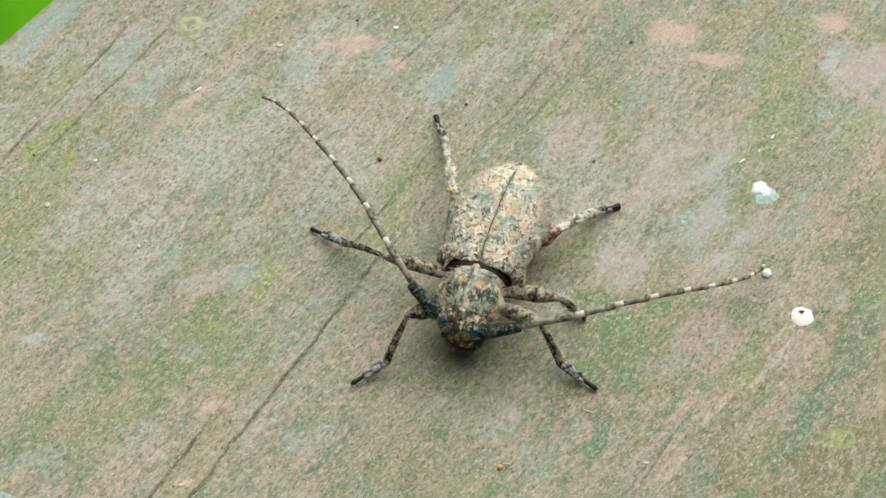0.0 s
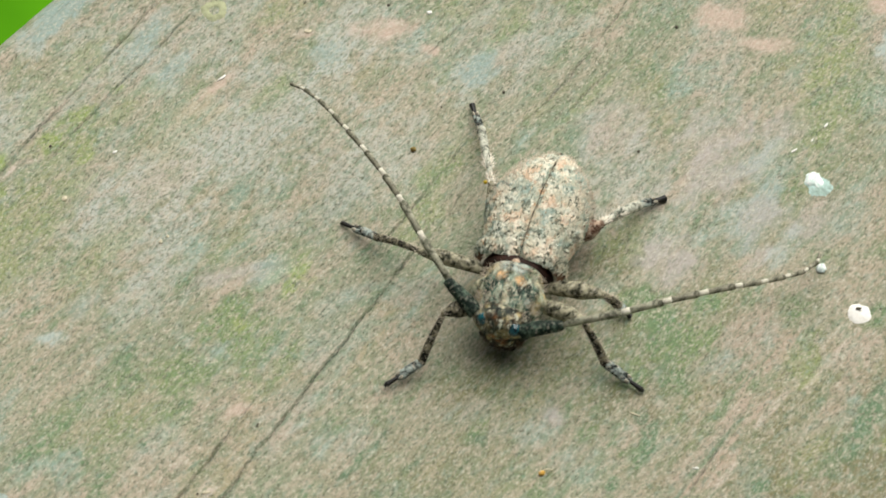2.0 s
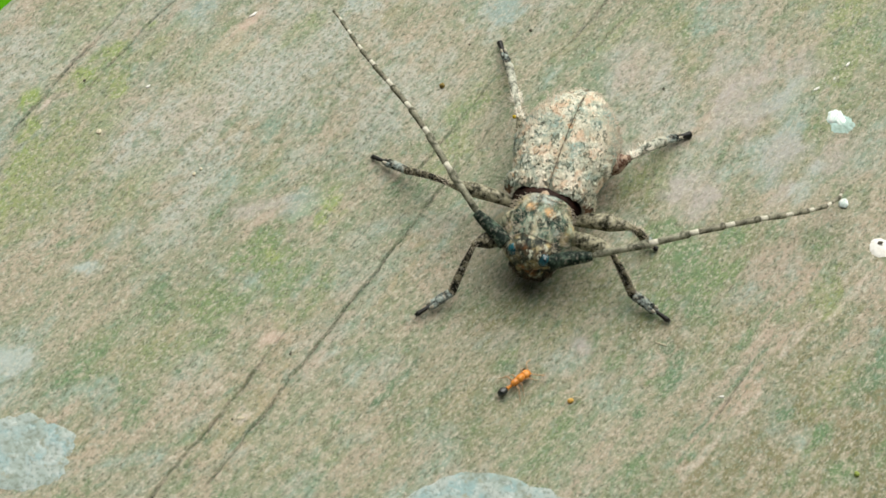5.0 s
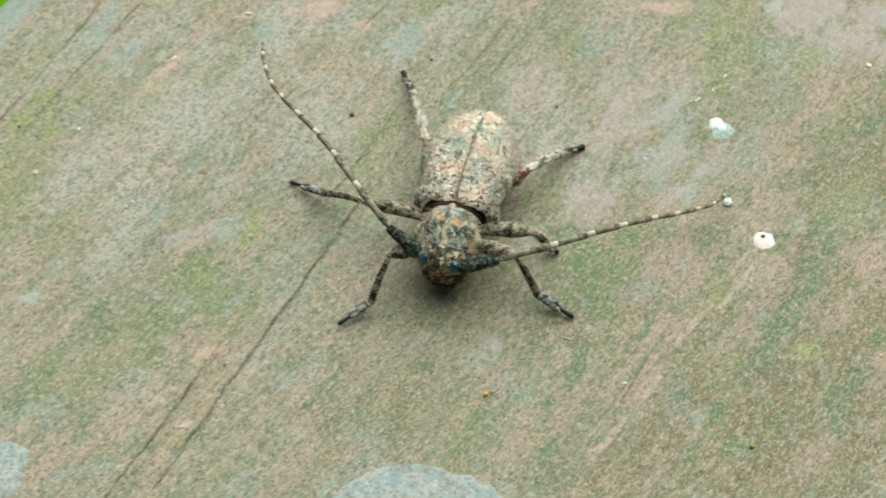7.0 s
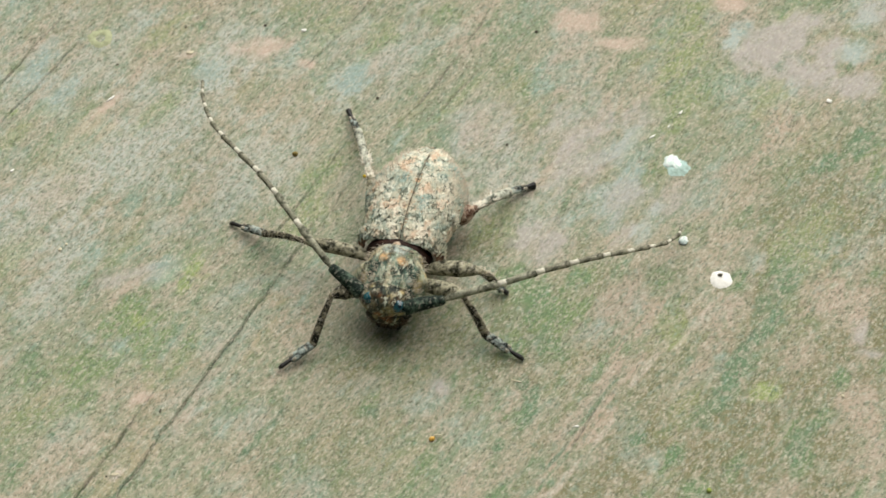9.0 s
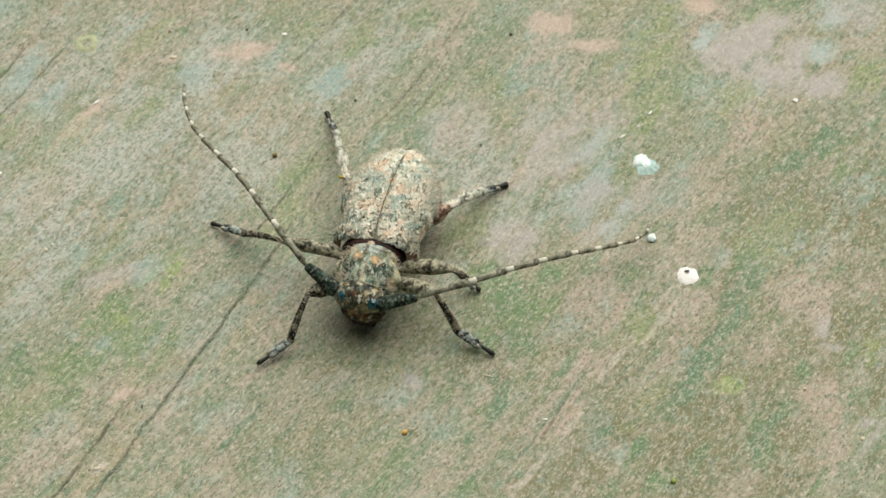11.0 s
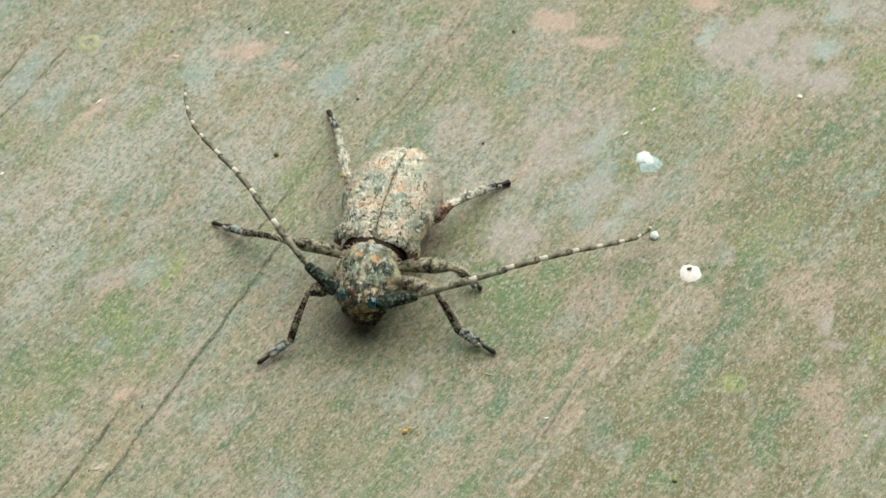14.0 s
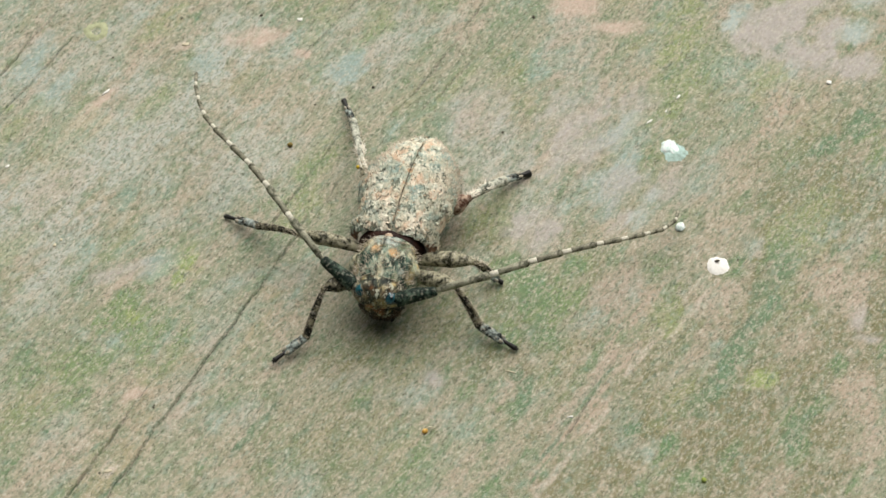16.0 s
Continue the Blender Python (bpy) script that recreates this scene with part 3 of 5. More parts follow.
ROSY = [
    (5.11, -15.89, 2.6, 1.0, 0, 0.6), (8.31, -20.67, 1.6, 0.8, 0, 0.5), (9.08, -21.39, 1.2, 0.7, 0, 0.5),
    (13.22, -26.36, 2.2, 1.3, 0, 0.6), (2.23, -18.06, 3, 0.7, 0, 0.5), (5.08, -21.95, 2.4, 0.8, 0, 0.5), (-2.7, -18.19, 2.4, 0.6, 0, 0.5),
    (8.68, -26.17, 1.4, 0.9, 0, 0.5), (5.68, -33.29, 1.8, 0.9, 0, 0.6), (16.49, -29.04, 1.4, 0.8, 0, 0.5), (-0.66, -30.23, 2, 0.9, 0, 0.5),
    (7.47, -31.39, 1.2, 0.6, 0, 0.6), (-10.98, -15.5, 2.2, 0.8, 0, 0.5), (-10.06, -2.65, 2, 0.6, 0, 0.5),
]
BRIGHT_ALGAE = [
    (-14.8, 25.37, 0.9, 0.55, 0, 0.8), (-15.85, 23.95, 0.9, 0.5, 0, 0.85), (-18.05, 22.6, 1.5, 0.7, 0, 0.85), (-10.52, 22.0, 0.55, 0.45, 0, 0.8),
    (-9.2, 23.95, 2.8, 0.4, 0, 0.75), (-10.8, 24.5, 2.2, 0.5, 0, 0.5), (-21.0, 21.5, 2.2, 1.2, 0, 0.6),
]
YELLOW_GREEN = [
    (15.57, -22.46, 2.6, 1.6, 0, 0.6), (5.32, -18.99, 1.4, 0.8, 0, 0.5), (1.6, -22.75, 2.0, 0.8, 0, 0.35),
    (5.12, -6.02, 2.2, 1.0, 0, 0.6), (-4.26, -7.78, 5, 2.6, 0, 0.28), (2.3, 4.64, 2.6, 1.0, 0, 0.5), (-0.9, 3.68, 2.0, 1.0, 0, 0.45),
    (-16.3, 21.4, 4.0, 1.9, 0, 0.55), (-12.6, 23.0, 3.6, 0.9, 0, 0.5), (-19.0, 20.0, 3.0, 1.5, 0, 0.5), (-14.9, 16.35, 2.6, 0.9, 0, 0.4),
    (-5.43, 19.09, 3, 1.5, 0, 0.3), (-6.93, 26.6, 4.0, 1.0, 0, 0.5), (-6.94, 22.56, 3.0, 0.8, 0, 0.45), (5.2, 20.6, 2.4, 0.9, 0, 0.5), (-0.1, 16.8, 1.8, 0.6, 0, 0.6),
    (23.4, -7.8, 2.2, 1.2, 0, 0.7), (26.7, -6.7, 1.8, 1.0, 0, 0.7), (11.3, 1.75, 2.4, 0.5, 0, 0.5),
    (13.8, 9.03, 1.8, 0.8, 0, 0.5), (20.33, -9.88, 3, 1.5, 0, 0.5), (24.21, -14.4, 2, 1.2, 0, 0.5), (29.99, -19.93, 2, 0.9, 0, 0.7),
    (11.57, 12.1, 2, 0.8, 0, 0.35),
]
PALE_TEAL = [
    (-20.72, 14.61, 1.2, 0.55, -40, 1.0),     (-28.15, 13.67, 1.6, 1, -50, 0.9), (26.84, -9.64, 1, 0.6, 0, 0.8), (30.77, -16.47, 1.3, 0.8, 0, 0.7), (33.69, -15.88, 1.2, 0.8, 0, 0.5),
    (16.07, -8.8, 1.3, 0.8, 0, 0.35), (10.83, -13.55, 1.5, 0.7, 0, 0.5),
]
DARK_TEAL = [
    (11.95, -22.82, 2.0, 0.7, 0, 0.6), (3.06, -29.4, 1.6, 0.5, 0, 0.7), (9.41, -23.64, 1.6, 0.5, 0, 0.9), (5.52, -23.94, 2.3, 0.7, 0, 0.9), (1.52, -23.95, 1.6, 0.5, 0, 0.5), (13.24, -22.4, 1.4, 0.7, 0, 0.5),
    (-4.34, -15.6, 1, 0.6, 0, 0.75), (-3.07, -15.3, 0.6, 0.4, 0, 0.6), (-7.26, -15.65, 0.5, 0.35, 0, 0.8), (-2.15, -21.62, 0.6, 0.5, 0, 1.0), (-1.6, -18.5, 2.6, 0.12, 0, 0.7), (-7.0, -19.1, 2.4, 0.12, 0, 0.8), (3.2, -17.2, 2.4, 0.10, 0, 0.6),
    (21.7, -19.8, 1.0, 0.6, 0, 0.95), (24.5, -20.8, 1.5, 0.7, 0, 0.9), (-14.96, -3.81, 0.9, 0.35, 0, 0.7), (0.18, -13.14, 1, 0.6, 0, 0.5),
    (-6.72, 13.19, 1.4, 0.8, 0, 0.4), (9.15, 0.71, 1.3, 0.5, 0, 0.5), (0.38, 4.96, 2.2, 0.4, 0, 0.25),
]
STAINS = [
    (OLIVE, (0.168, 0.156, 0.068)), (MOSS, (0.150, 0.222, 0.082)), (PALE_BLUE, (0.395, 0.415, 0.365)),
    (PINK, (0.475, 0.365, 0.290)), (PINK_LINES, (0.40, 0.310, 0.230)), (GREEN, (0.165, 0.238, 0.092)), (LIME, (0.245, 0.305, 0.095)),
    (CRACK_MOSS, (0.090, 0.165, 0.095)), (DEEP_GREEN, (0.090, 0.165, 0.095)), (TEAL, (0.250, 0.340, 0.305)), (LILAC, (0.385, 0.350, 0.318)),
    (ROSY, (0.400, 0.320, 0.245)), (TUFTS, (0.110, 0.200, 0.078)), (SMALL_TUFTS, (0.110, 0.200, 0.078)), (PALE_STREAKS, (0.50, 0.42, 0.345)),
    (BRIGHT_ALGAE, (0.230, 0.310, 0.070)), (YELLOW_GREEN, (0.230, 0.268, 0.112)), (PALE_TEAL, (0.360, 0.420, 0.385)), (DARK_TEAL, (0.108, 0.190, 0.094)),
]
FILMS = (LILAC, PINK, TEAL, PALE_TEAL)


def crack_field(u, v):
    """How deep the cracks cut (mm), and how far the dark colour in them covers."""
    depth, dirt = np.zeros_like(u), np.zeros_like(u)
    for n, (width, deep, u0, v0, u1, v1, bow) in enumerate(LONG_CRACKS + FINE_CRACKS):
        along = np.clip((u - u0) / (u1 - u0), 0, 1)
        jitter = 0.16 * (value_noise(u, 0 * v, 0.9, 40 + n) - 0.5) + 0.08 * (value_noise(u, 0 * v, 0.3, 60 + n) - 0.5)
        off = np.abs(v - v0 - (v1 - v0) * along - 4 * bow * along * (1 - along) - jitter)
        ends = smoothstep(u, u0 - 0.6, u0 + 0.8) * (1 - smoothstep(u, u1 - 0.8, u1 + 0.6))
        ends = ends * (0.55 + 0.45 * smoothstep(value_noise(u, 0 * v, 1.3, 80 + n), 0.15, 0.5))
        depth = np.maximum(depth, deep * ends * np.exp(-((off / width) ** 2)))
        # dark colour along the crack, stronger in deeper ones
        dirt = np.maximum(dirt, 0.93 * min(1, deep / 0.14) * ends * np.exp(-((off / (1.05 * width)) ** 2)))
    return depth, dirt


def height(u, v):
    """The worn top of the board (mm)."""
    ridges = value_noise(0.10 * u, v, 0.9, 3) + 0.6 * value_noise(0.16 * u, v, 0.38, 4)
    pits = value_noise(u, v, 0.34, 5) + 0.6 * value_noise(u, v, 0.17, 6)
    z = 0.060 * (ridges - 0.8) + 0.026 * (pits - 0.8) + 0.25 * (value_noise(u, v, 9.0, 7) - 0.5)
    round_off = np.clip((v - (EDGE_V - 2.2)) / 2.2, 0, 1)
    return z - 2.2 * (1 - np.sqrt(np.maximum(1 - round_off**2, 0)))


def board():
    us = np.r_[np.linspace(-150, -42, 10), np.arange(-39, 42, 0.16), np.linspace(45, 150, 10)]
    vs = np.r_[np.linspace(FAR_V, -44, 8), np.arange(-41.5, EDGE_V, 0.07), EDGE_V]
    us, vs = np.r_[us[0], us, us[-1]], np.r_[vs[0], vs, vs[-1]]
    u, v = np.meshgrid(us, vs, indexing="ij")
    depth, dirt = crack_field(u, v)
    z = height(u, v) - depth
    z[0, :] = z[-1, :] = z[:, 0] = z[:, -1] = -THICK
    nu, nv = u.shape
    index = np.arange(nu * nv).reshape(nu, nv)
    quads = np.stack([index[:-1, :-1], index[1:, :-1], index[1:, 1:], index[:-1, 1:]], -1).reshape(-1, 4)
    me = bpy.data.meshes.new("wooden_board")
    me.vertices.add(nu * nv)
    me.vertices.foreach_set("co", (np.stack([u, v, z], -1) * MM).astype(np.float32).ravel())
    me.loops.add(quads.size)
    me.loops.foreach_set("vertex_index", quads.astype(np.int32).ravel())
    me.polygons.add(len(quads))
    me.polygons.foreach_set("loop_start", np.arange(0, quads.size, 4, dtype=np.int32))
    me.update(calc_edges=True)
    me.shade_smooth()
    colour, cover, film = np.zeros((nu, nv, 3)) + 0.25, np.zeros((nu, nv)), np.zeros((nu, nv))
    wobble = 1.2 * (value_noise(0.5 * u, v, 0.7, 21) - 0.5) + 0.9 * (value_noise(0.6 * u, v, 0.3, 22) - 0.5)
    for some, paint in STAINS:
        for cu, cv, along, across, turn, most in some:
            c, s = math.cos(radians(turn)), math.sin(radians(turn))
            du, dv = u - cu, v - cv
            r = np.hypot((du * c + dv * s) / along, (dv * c - du * s) / across) + wobble * (0.6 if some in FILMS else 1.0)
            here = min(1, 1.2 * most) * (1 - smoothstep(r, 0.35, 1.45))
            total = here + cover * (1 - here)
            blend = (here / np.maximum(total, 1e-6))[..., None]
            colour, cover = np.array(paint) * blend + colour * (1 - blend), total
            film = film * (1 - here) + here * (some in FILMS)
    total = dirt + cover * (1 - dirt)
    blend = (dirt / np.maximum(total, 1e-6))[..., None]
    colour = np.array((0.034, 0.040, 0.026)) * blend + colour * (1 - blend)
    tint(me, np.concatenate([colour, total[..., None]], -1))
    thin = me.attributes.new("film", "FLOAT", "POINT")
    thin.data.foreach_set("value", film.astype(np.float32).ravel())
    me.materials.append(WOOD)
    ob = new("wooden_board", me)
    ob.matrix_world = BOARD
    return tagged(ob, "weathered reddish-grey wooden board stained with green algae", "board", kind="structure")


def surface(u, v):
    return float(height(np.array([u]), np.array([v]))[0])


board()


def ground():
    """One sheet to the horizon, hummocky beside the board."""
    bm, rings = bmesh.new(), []
    spans = [0.0] + [0.02 * 1.045**k for k in range(182)]
    for r in spans[1:]:
        rings.append([bm.verts.new((r * math.cos(a), r * math.sin(a), -THICK * MM)) for a in (k * math.pi / 90 for k in range(180))])
    for ring in rings:
        for v in ring:
            far = max(0.0, 1 - v.co.length / 1.5)
            v.co.z += far * MM * (3.0 * noise.noise(v.co * 70) + 1.6 * noise.noise(v.co * 190) - 2.0)
    for p, q in zip(rings, rings[1:]):
        for k in range(180):
            bm.faces.new((p[k], q[k], q[(k + 1) % 180], p[(k + 1) % 180]))
    bm.faces.new(rings[0])
    tagged(part("ground", bm, SOIL), "bright green mossy ground below the board", "ground", kind="structure")


ground()


# ---- crusts, droppings and specks on the board ----
def crust(name, u, v, radius, squash, uneven, thick, material, label, category, seed, hole=0.0, turn=0.0, rim=4):
    """A thin uneven cake lying on the board, its rim thinning out."""
    bm = bmesh.new()
    sides, rings = max(72, int(44 * radius)), max(12, int(9 * radius))
    c, s = math.cos(radians(turn)), math.sin(radians(turn))
    first, places = surface(u, v), []
    for i in range(rings + 1):
        f = hole + (1 - hole) * i / rings
        for k in range(sides):
            a = 2 * math.pi * k / sides
            r = radius * f * (1 + uneven * noise.noise(Vector((math.cos(a) * 1.6, math.sin(a) * 1.6, seed)))
                              + 0.5 * uneven * noise.noise(Vector((math.cos(a) * 7, math.sin(a) * 7, seed + 7))))
            x, y = r * math.cos(a), r * squash * math.sin(a)
            x, y = x * c - y * s, x * s + y * c
            edge = 1 - f**rim
            if hole:
                edge *= min(1, (f - hole) * 6 + 0.05)
            lump = 0.7 + 0.5 * noise.noise(Vector((x * 1.3, y * 1.3, seed + 3)))
            places.append((x, y, thick * edge * lump + 0.075 * edge - 0.055))
    places = np.array(places)
    places[:, 2] += height(u + places[:, 0], v + places[:, 1]) - first
    verts = [[bm.verts.new(p * MM) for p in places[i * sides:(i + 1) * sides]] for i in range(rings + 1)]
    for p, q in zip(verts, verts[1:]):
        for k in range(sides):
            bm.faces.new((p[k], q[k], q[(k + 1) % sides], p[(k + 1) % sides]))
    if not hole:
        bmesh.ops.remove_doubles(bm, verts=verts[0], dist=1e-7)
    skirt = [bm.verts.new(w.co - Vector((0, 0, 0.12 * MM))) for w in verts[-1]]
    for k in range(sides):
        bm.faces.new((verts[-1][k], skirt[k], skirt[(k + 1) % sides], verts[-1][(k + 1) % sides]))
    ob = part(name, bm, material)
    ob.matrix_world = BOARD @ pose(u * MM, v * MM, first * MM)
    return tagged(ob, label, category)


def grain_of(name, u, v, radii, material, label, category, seed, turn=0.0, group=""):
    bm = bmesh.new()
    blob(bm, (0, 0, 0), radii, None, 0.35, 14, 9, seed)
    ob = part(name, bm, material)
    ob.matrix_world = BOARD @ pose(u * MM, v * MM, (surface(u, v) + radii[2] * 0.6) * MM, 0, 0, turn)
    return tagged(ob, label, category, group)


def flake_of(name, u, v, radii, material, label, category, seed, turn=0.0, group=""):
    """A flat chip with a broken outline."""
    bm, rnd = bmesh.new(), random.Random(int(seed * 10))
    a, b, c = radii
    spots = [(k * math.pi / 4 + rnd.uniform(-0.3, 0.3), rnd.uniform(0.7, 1.35)) for k in range(8)]
    rims = [[bm.verts.new(Vector((a * r * f * math.cos(t), b * r * f * math.sin(t), z + 0.25 * c * math.cos(t + seed))) * MM) for t, r in spots] for f, z in ((1.0, -0.06), (0.97, 0.3 * c), (0.8, 0.6 * c))]
    for p, q in zip(rims, rims[1:]):
        for k in range(8):
            bm.faces.new((p[k], p[(k + 1) % 8], q[(k + 1) % 8], q[k]))
    bm.faces.new(rims[-1]), bm.faces.new(rims[0][::-1])
    ob = part(name, bm, material)
    ob.matrix_world = BOARD @ pose(u * MM, v * MM, (surface(u, v) + 0.03) * MM, 0, 0, turn)
    return tagged(ob, label, category, group)


# u, v, radius, squash
DISCS = [
    (-21.5, -16.5, 7.85, 1), (-31.35, 8.5, 2.8, 0.88),
]
crust("lichen_patch", *DISCS[0], 0.065, 0.08, LICHEN, "large round pale blue-grey lichen crust on the board", "lichen", 1.0, rim=14)
crust("lichen_patch", *DISCS[1], 0.20, 0.06, LICHEN, "small pale grey-green lichen crust on the board", "lichen", 2.0, turn=-45, rim=9)
ROSETTE = [
    (2.32, 23.45, 1.0, 0.9),
]
crust("lichen_rosette", *ROSETTE[0], 0.25, 0.05, PALE_GREEN, "faint yellow-green lichen rosette on the wood", "lichen", 5.0, hole=0.25)
DROPPINGS = [
    (10.43, -19.45, 0.78, 0.92), (16.05, -12.15, 0.66, 0.9), (15.95, -12.55, 0.92, 0.85),
]
splash = crust("bird_dropping", *DROPPINGS[0], 0.15, 0.12, WHITE, "chalky white round dropping with a small dark hole", "dropping", 8.0, turn=-50)
# no real opening: a flat dark blob paints the shaded hole
pit = bmesh.new()
blob(pit, (0.17, 0.19, 0.19), (0.17, 0.085, 0.06), Matrix.Rotation(radians(-50), 4, "Z"), 0.2, 12, 8)
part("hole", pit, DIRT_AND_HOLE, splash, "small dark hole")
crust("mould_fringe", *DROPPINGS[2], 0.45, 0.05, BLUISH, "bluish stain around a milky white dropping", "stain", 12.0, turn=-85)
crust("bird_dropping", *DROPPINGS[1], 0.30, 0.14, MILKY, "milky white flaky dropping on the board", "dropping", 9.0, turn=-85)
# white and cream grains: u, v, three radii, turn
WHITE_GRAINS = [
    (11.44, -16.04, 0.31, 0.29, 0.13, 0), (10.82, 13.3, 0.15, 0.17, 0.07, 0), (26.29, -17.36, 0.18, 0.17, 0.08, 0),
    (16.97, -10, 0.22, 0.07, 0.035, -20), (18.24, -10.37, 0.12, 0.05, 0.03, 0), (19.69, -10.35, 0.18, 0.07, 0.03, 0),
    (-9.2, 20.69, 0.16, 0.08, 0.05, -10), (-3.47, -18.45, 0.18, 0.07, 0.05, -50), (-1.12, 19.61, 0.34, 0.09, 0.05, -10),
]
for n, (u, v, a, b, c, turn) in enumerate(WHITE_GRAINS):
    make = flake_of if n else grain_of
    make("white_grain", u, v, (a, b, c), WHITE if n else MILKY, "small chalky white grain on the wood", "grain", n * 1.7, turn, "white grains")
CREAM_FLECKS = [
    (-13.49, 20.64, 0.22, 0.16, 0.06, 30), (4.92, 18.03, 0.26, 0.14, 0.05, -40), (-3.02, -13.78, 0.3, 0.05, 0.03, -70),
    (-21.96, 1.04, 0.22, 0.1, 0.04, -40), (6.65, -34.42, 0.14, 0.12, 0.08, 0), (7.62, -29.77, 0.1, 0.1, 0.06, 0), (-11.95, 14.22, 0.14, 0.12, 0.05, 0),
    (-11.42, 14.16, 0.09, 0.08, 0.05, 0), (-27.51, 6.33, 0.1, 0.1, 0.06, 0),
]
for n, (u, v, a, b, c, turn) in enumerate(CREAM_FLECKS):
    flake_of("cream_fleck", u, v, (a, b, c), CREAM, "tiny cream flake lying on the wood", "flake", 20 + n * 1.3, turn, "cream flakes")
DARK_SPECKS = [
    (1.32, 21.13, 0.10, 0.08, 0.04), (9.15, 5.91, 0.11, 0.11, 0.1), (10.94, -3.01, 0.1, 0.1, 0.08), (19.75, 0.98, 0.13, 0.12, 0.09),
    (9.65, 15.58, 0.14, 0.11, 0.08), (-17.15, 1.76, 0.09, 0.08, 0.06), (-11.37, 23.92, 0.12, 0.09, 0.07), (6.41, 19.65, 0.16, 0.06, 0.05),
    (5.88, 8.05, 0.08, 0.07, 0.06), (-22.36, 1.36, 0.08, 0.07, 0.05), (11.48, -20.19, 0.1, 0.06, 0.05), (-17.03, 1.81, 0.08, 0.06, 0.05),
]
for n, (u, v, a, b, c) in enumerate(DARK_SPECKS):
    grain_of("dirt_speck", u, v, (0.85 * a, 0.85 * b, 0.7 * c), DIRT_AND_HOLE, "tiny dark speck of dirt on the wood", "speck", 40 + n * 1.1, 0, "dark specks")
OCHRE_SPECKS = [
    (2.42, 7.28, 0.17, 0.16, 0.13), (-2.41, -26.95, 0.14, 0.13, 0.11), (-2.44, -27, 0.15, 0.13, 0.12),
]
for n, (u, v, a, b, c) in enumerate(OCHRE_SPECKS):
    grain_of("ochre_speck", u, v, (a, b, c), (OCHRE, GREEN_DOT, GREEN_DOT)[n], "tiny brownish-yellow crumb on the wood", "speck", 60 + n * 1.1, 0, "yellow crumbs")


SEEDS = [
    (-9.23, -12.22, 0.19, 0.15, 0.15),
]


def seed_grain(u, v, a, b, c):
    bm = bmesh.new()
    blob(bm, (0, 0, 0), (a, b, c), None, 0.1, 14, 9, 3)
    ob = part("seed", bm, SEED)
    bm = bmesh.new()
    tube(bm, *curve([(0.05, 0.05, 0.05), (0.30, 0.05, 0.12), (0.60, -0.15, 0.05)], [0.05, 0.045, 0.03]), sides=6)
    part("stalk", bm, CREAM, ob, "fine pale stalk")
    ob.matrix_world = BOARD @ pose(u * MM, v * MM, (surface(u, v) + 0.1) * MM, 0, 0, -20)
    tagged(ob, "tiny orange seed with a pale stalk", "seed")


seed_grain(*SEEDS[0])


# ---- the longhorn beetle: x ahead, y to its left, mm ----
BEETLE = Matrix.Translation((0.00220, -0.00308, 0)) @ Matrix.Rotation(math.atan2(-0.965, -0.262), 4, "Z")


def profile(s, stops):
    xs, ys = np.array(stops).T
    return float(np.interp(s, xs, ys))


WING_TURN = radians(-3)


def wing_profile(s):
    """Where the wing cases stand at s, from the shoulders (0) to the tip (1): x, half width, ridge and rim."""
    tip = max(1 - (max(s - 0.41, 0) / 0.58) ** 2, 0) ** 0.66
    wide = profile(s, [(0, 2.20), (0.03, 2.52), (0.08, 2.60), (0.17, 2.42), (0.25, 2.55), (0.36, 2.86), (0.5, 3.06), (0.62, 3.12), (1, 3.12)]) * max(tip, 0.02)
    top = profile(s, [(0, 3.85), (0.05, 4.15), (0.2, 4.45), (0.45, 4.52), (0.65, 4.12), (0.8, 3.6), (0.92, 2.95), (1, 2.3)])
    rim = profile(s, [(0, 2.7), (0.3, 2.15), (0.7, 1.9), (0.9, 1.95), (1, 2.2)])
    return 0.55 - 8.6 * s, wide, top, rim


def wing_point(s, a, sign):
    """A point of a wing case's rough vault and the way out of it: a runs from the seam (0) to the rim (half pi)."""
    x, wide, top, rim = wing_profile(s)
    p = Vector((x, wide * math.sin(a) ** 0.86 * sign, rim + (top - rim) * math.cos(a) ** 0.80))
    lump = 0.11 * noise.noise(p * 1.1) + 0.13 * noise.noise(p * 2.6) + 0.10 * noise.noise(p * 5.0)
    shoulder = 0.20 * math.exp(-((s - 0.05) / 0.06) ** 2 - ((a - 1.1) / 0.38) ** 2)
    out = Vector((2.0 * shoulder - 0.9 * max(0, s - 0.6) / 0.4, math.sin(a) * sign, math.cos(a)))
    p.x -= 0.24 * math.exp(-(s / 0.10) ** 2) * math.cos(a) ** 0.7
    return p + out * (lump * min(1, a / 0.1) + shoulder), out


def elytron(sign):
    """One wing case: half a vault from the shoulder to the tip, rough with small bosses."""
    bm = bmesh.new()
    rows, cols, grid = 96, 48, []
    for i in range(rows + 1):
        line = []
        for k in range(cols + 1):
            p, out = wing_point(i / rows, k / cols * math.pi / 2, sign)
            p -= out * 0.06 * math.exp(-(k / 0.9) ** 2)
            p.y += sign * (0.018 if k == 0 else 0)
            line.append(bm.verts.new(p * MM))
        under = line[-1].co / MM
        line.append(bm.verts.new(Vector((under.x, under.y * 0.86, under.z - 0.28)) * MM))
        grid.append(line)
    for i, (a, b) in enumerate(zip(grid, grid[1:])):
        for k in range(len(a) - 1):
            f = bm.faces.new((a[k], a[k + 1], b[k + 1], b[k]) if sign > 0 else (a[k], b[k], b[k + 1], a[k + 1]))
            f.material_index = 1 if k >= cols - 14 + i and i < 14 else 0
    return bm


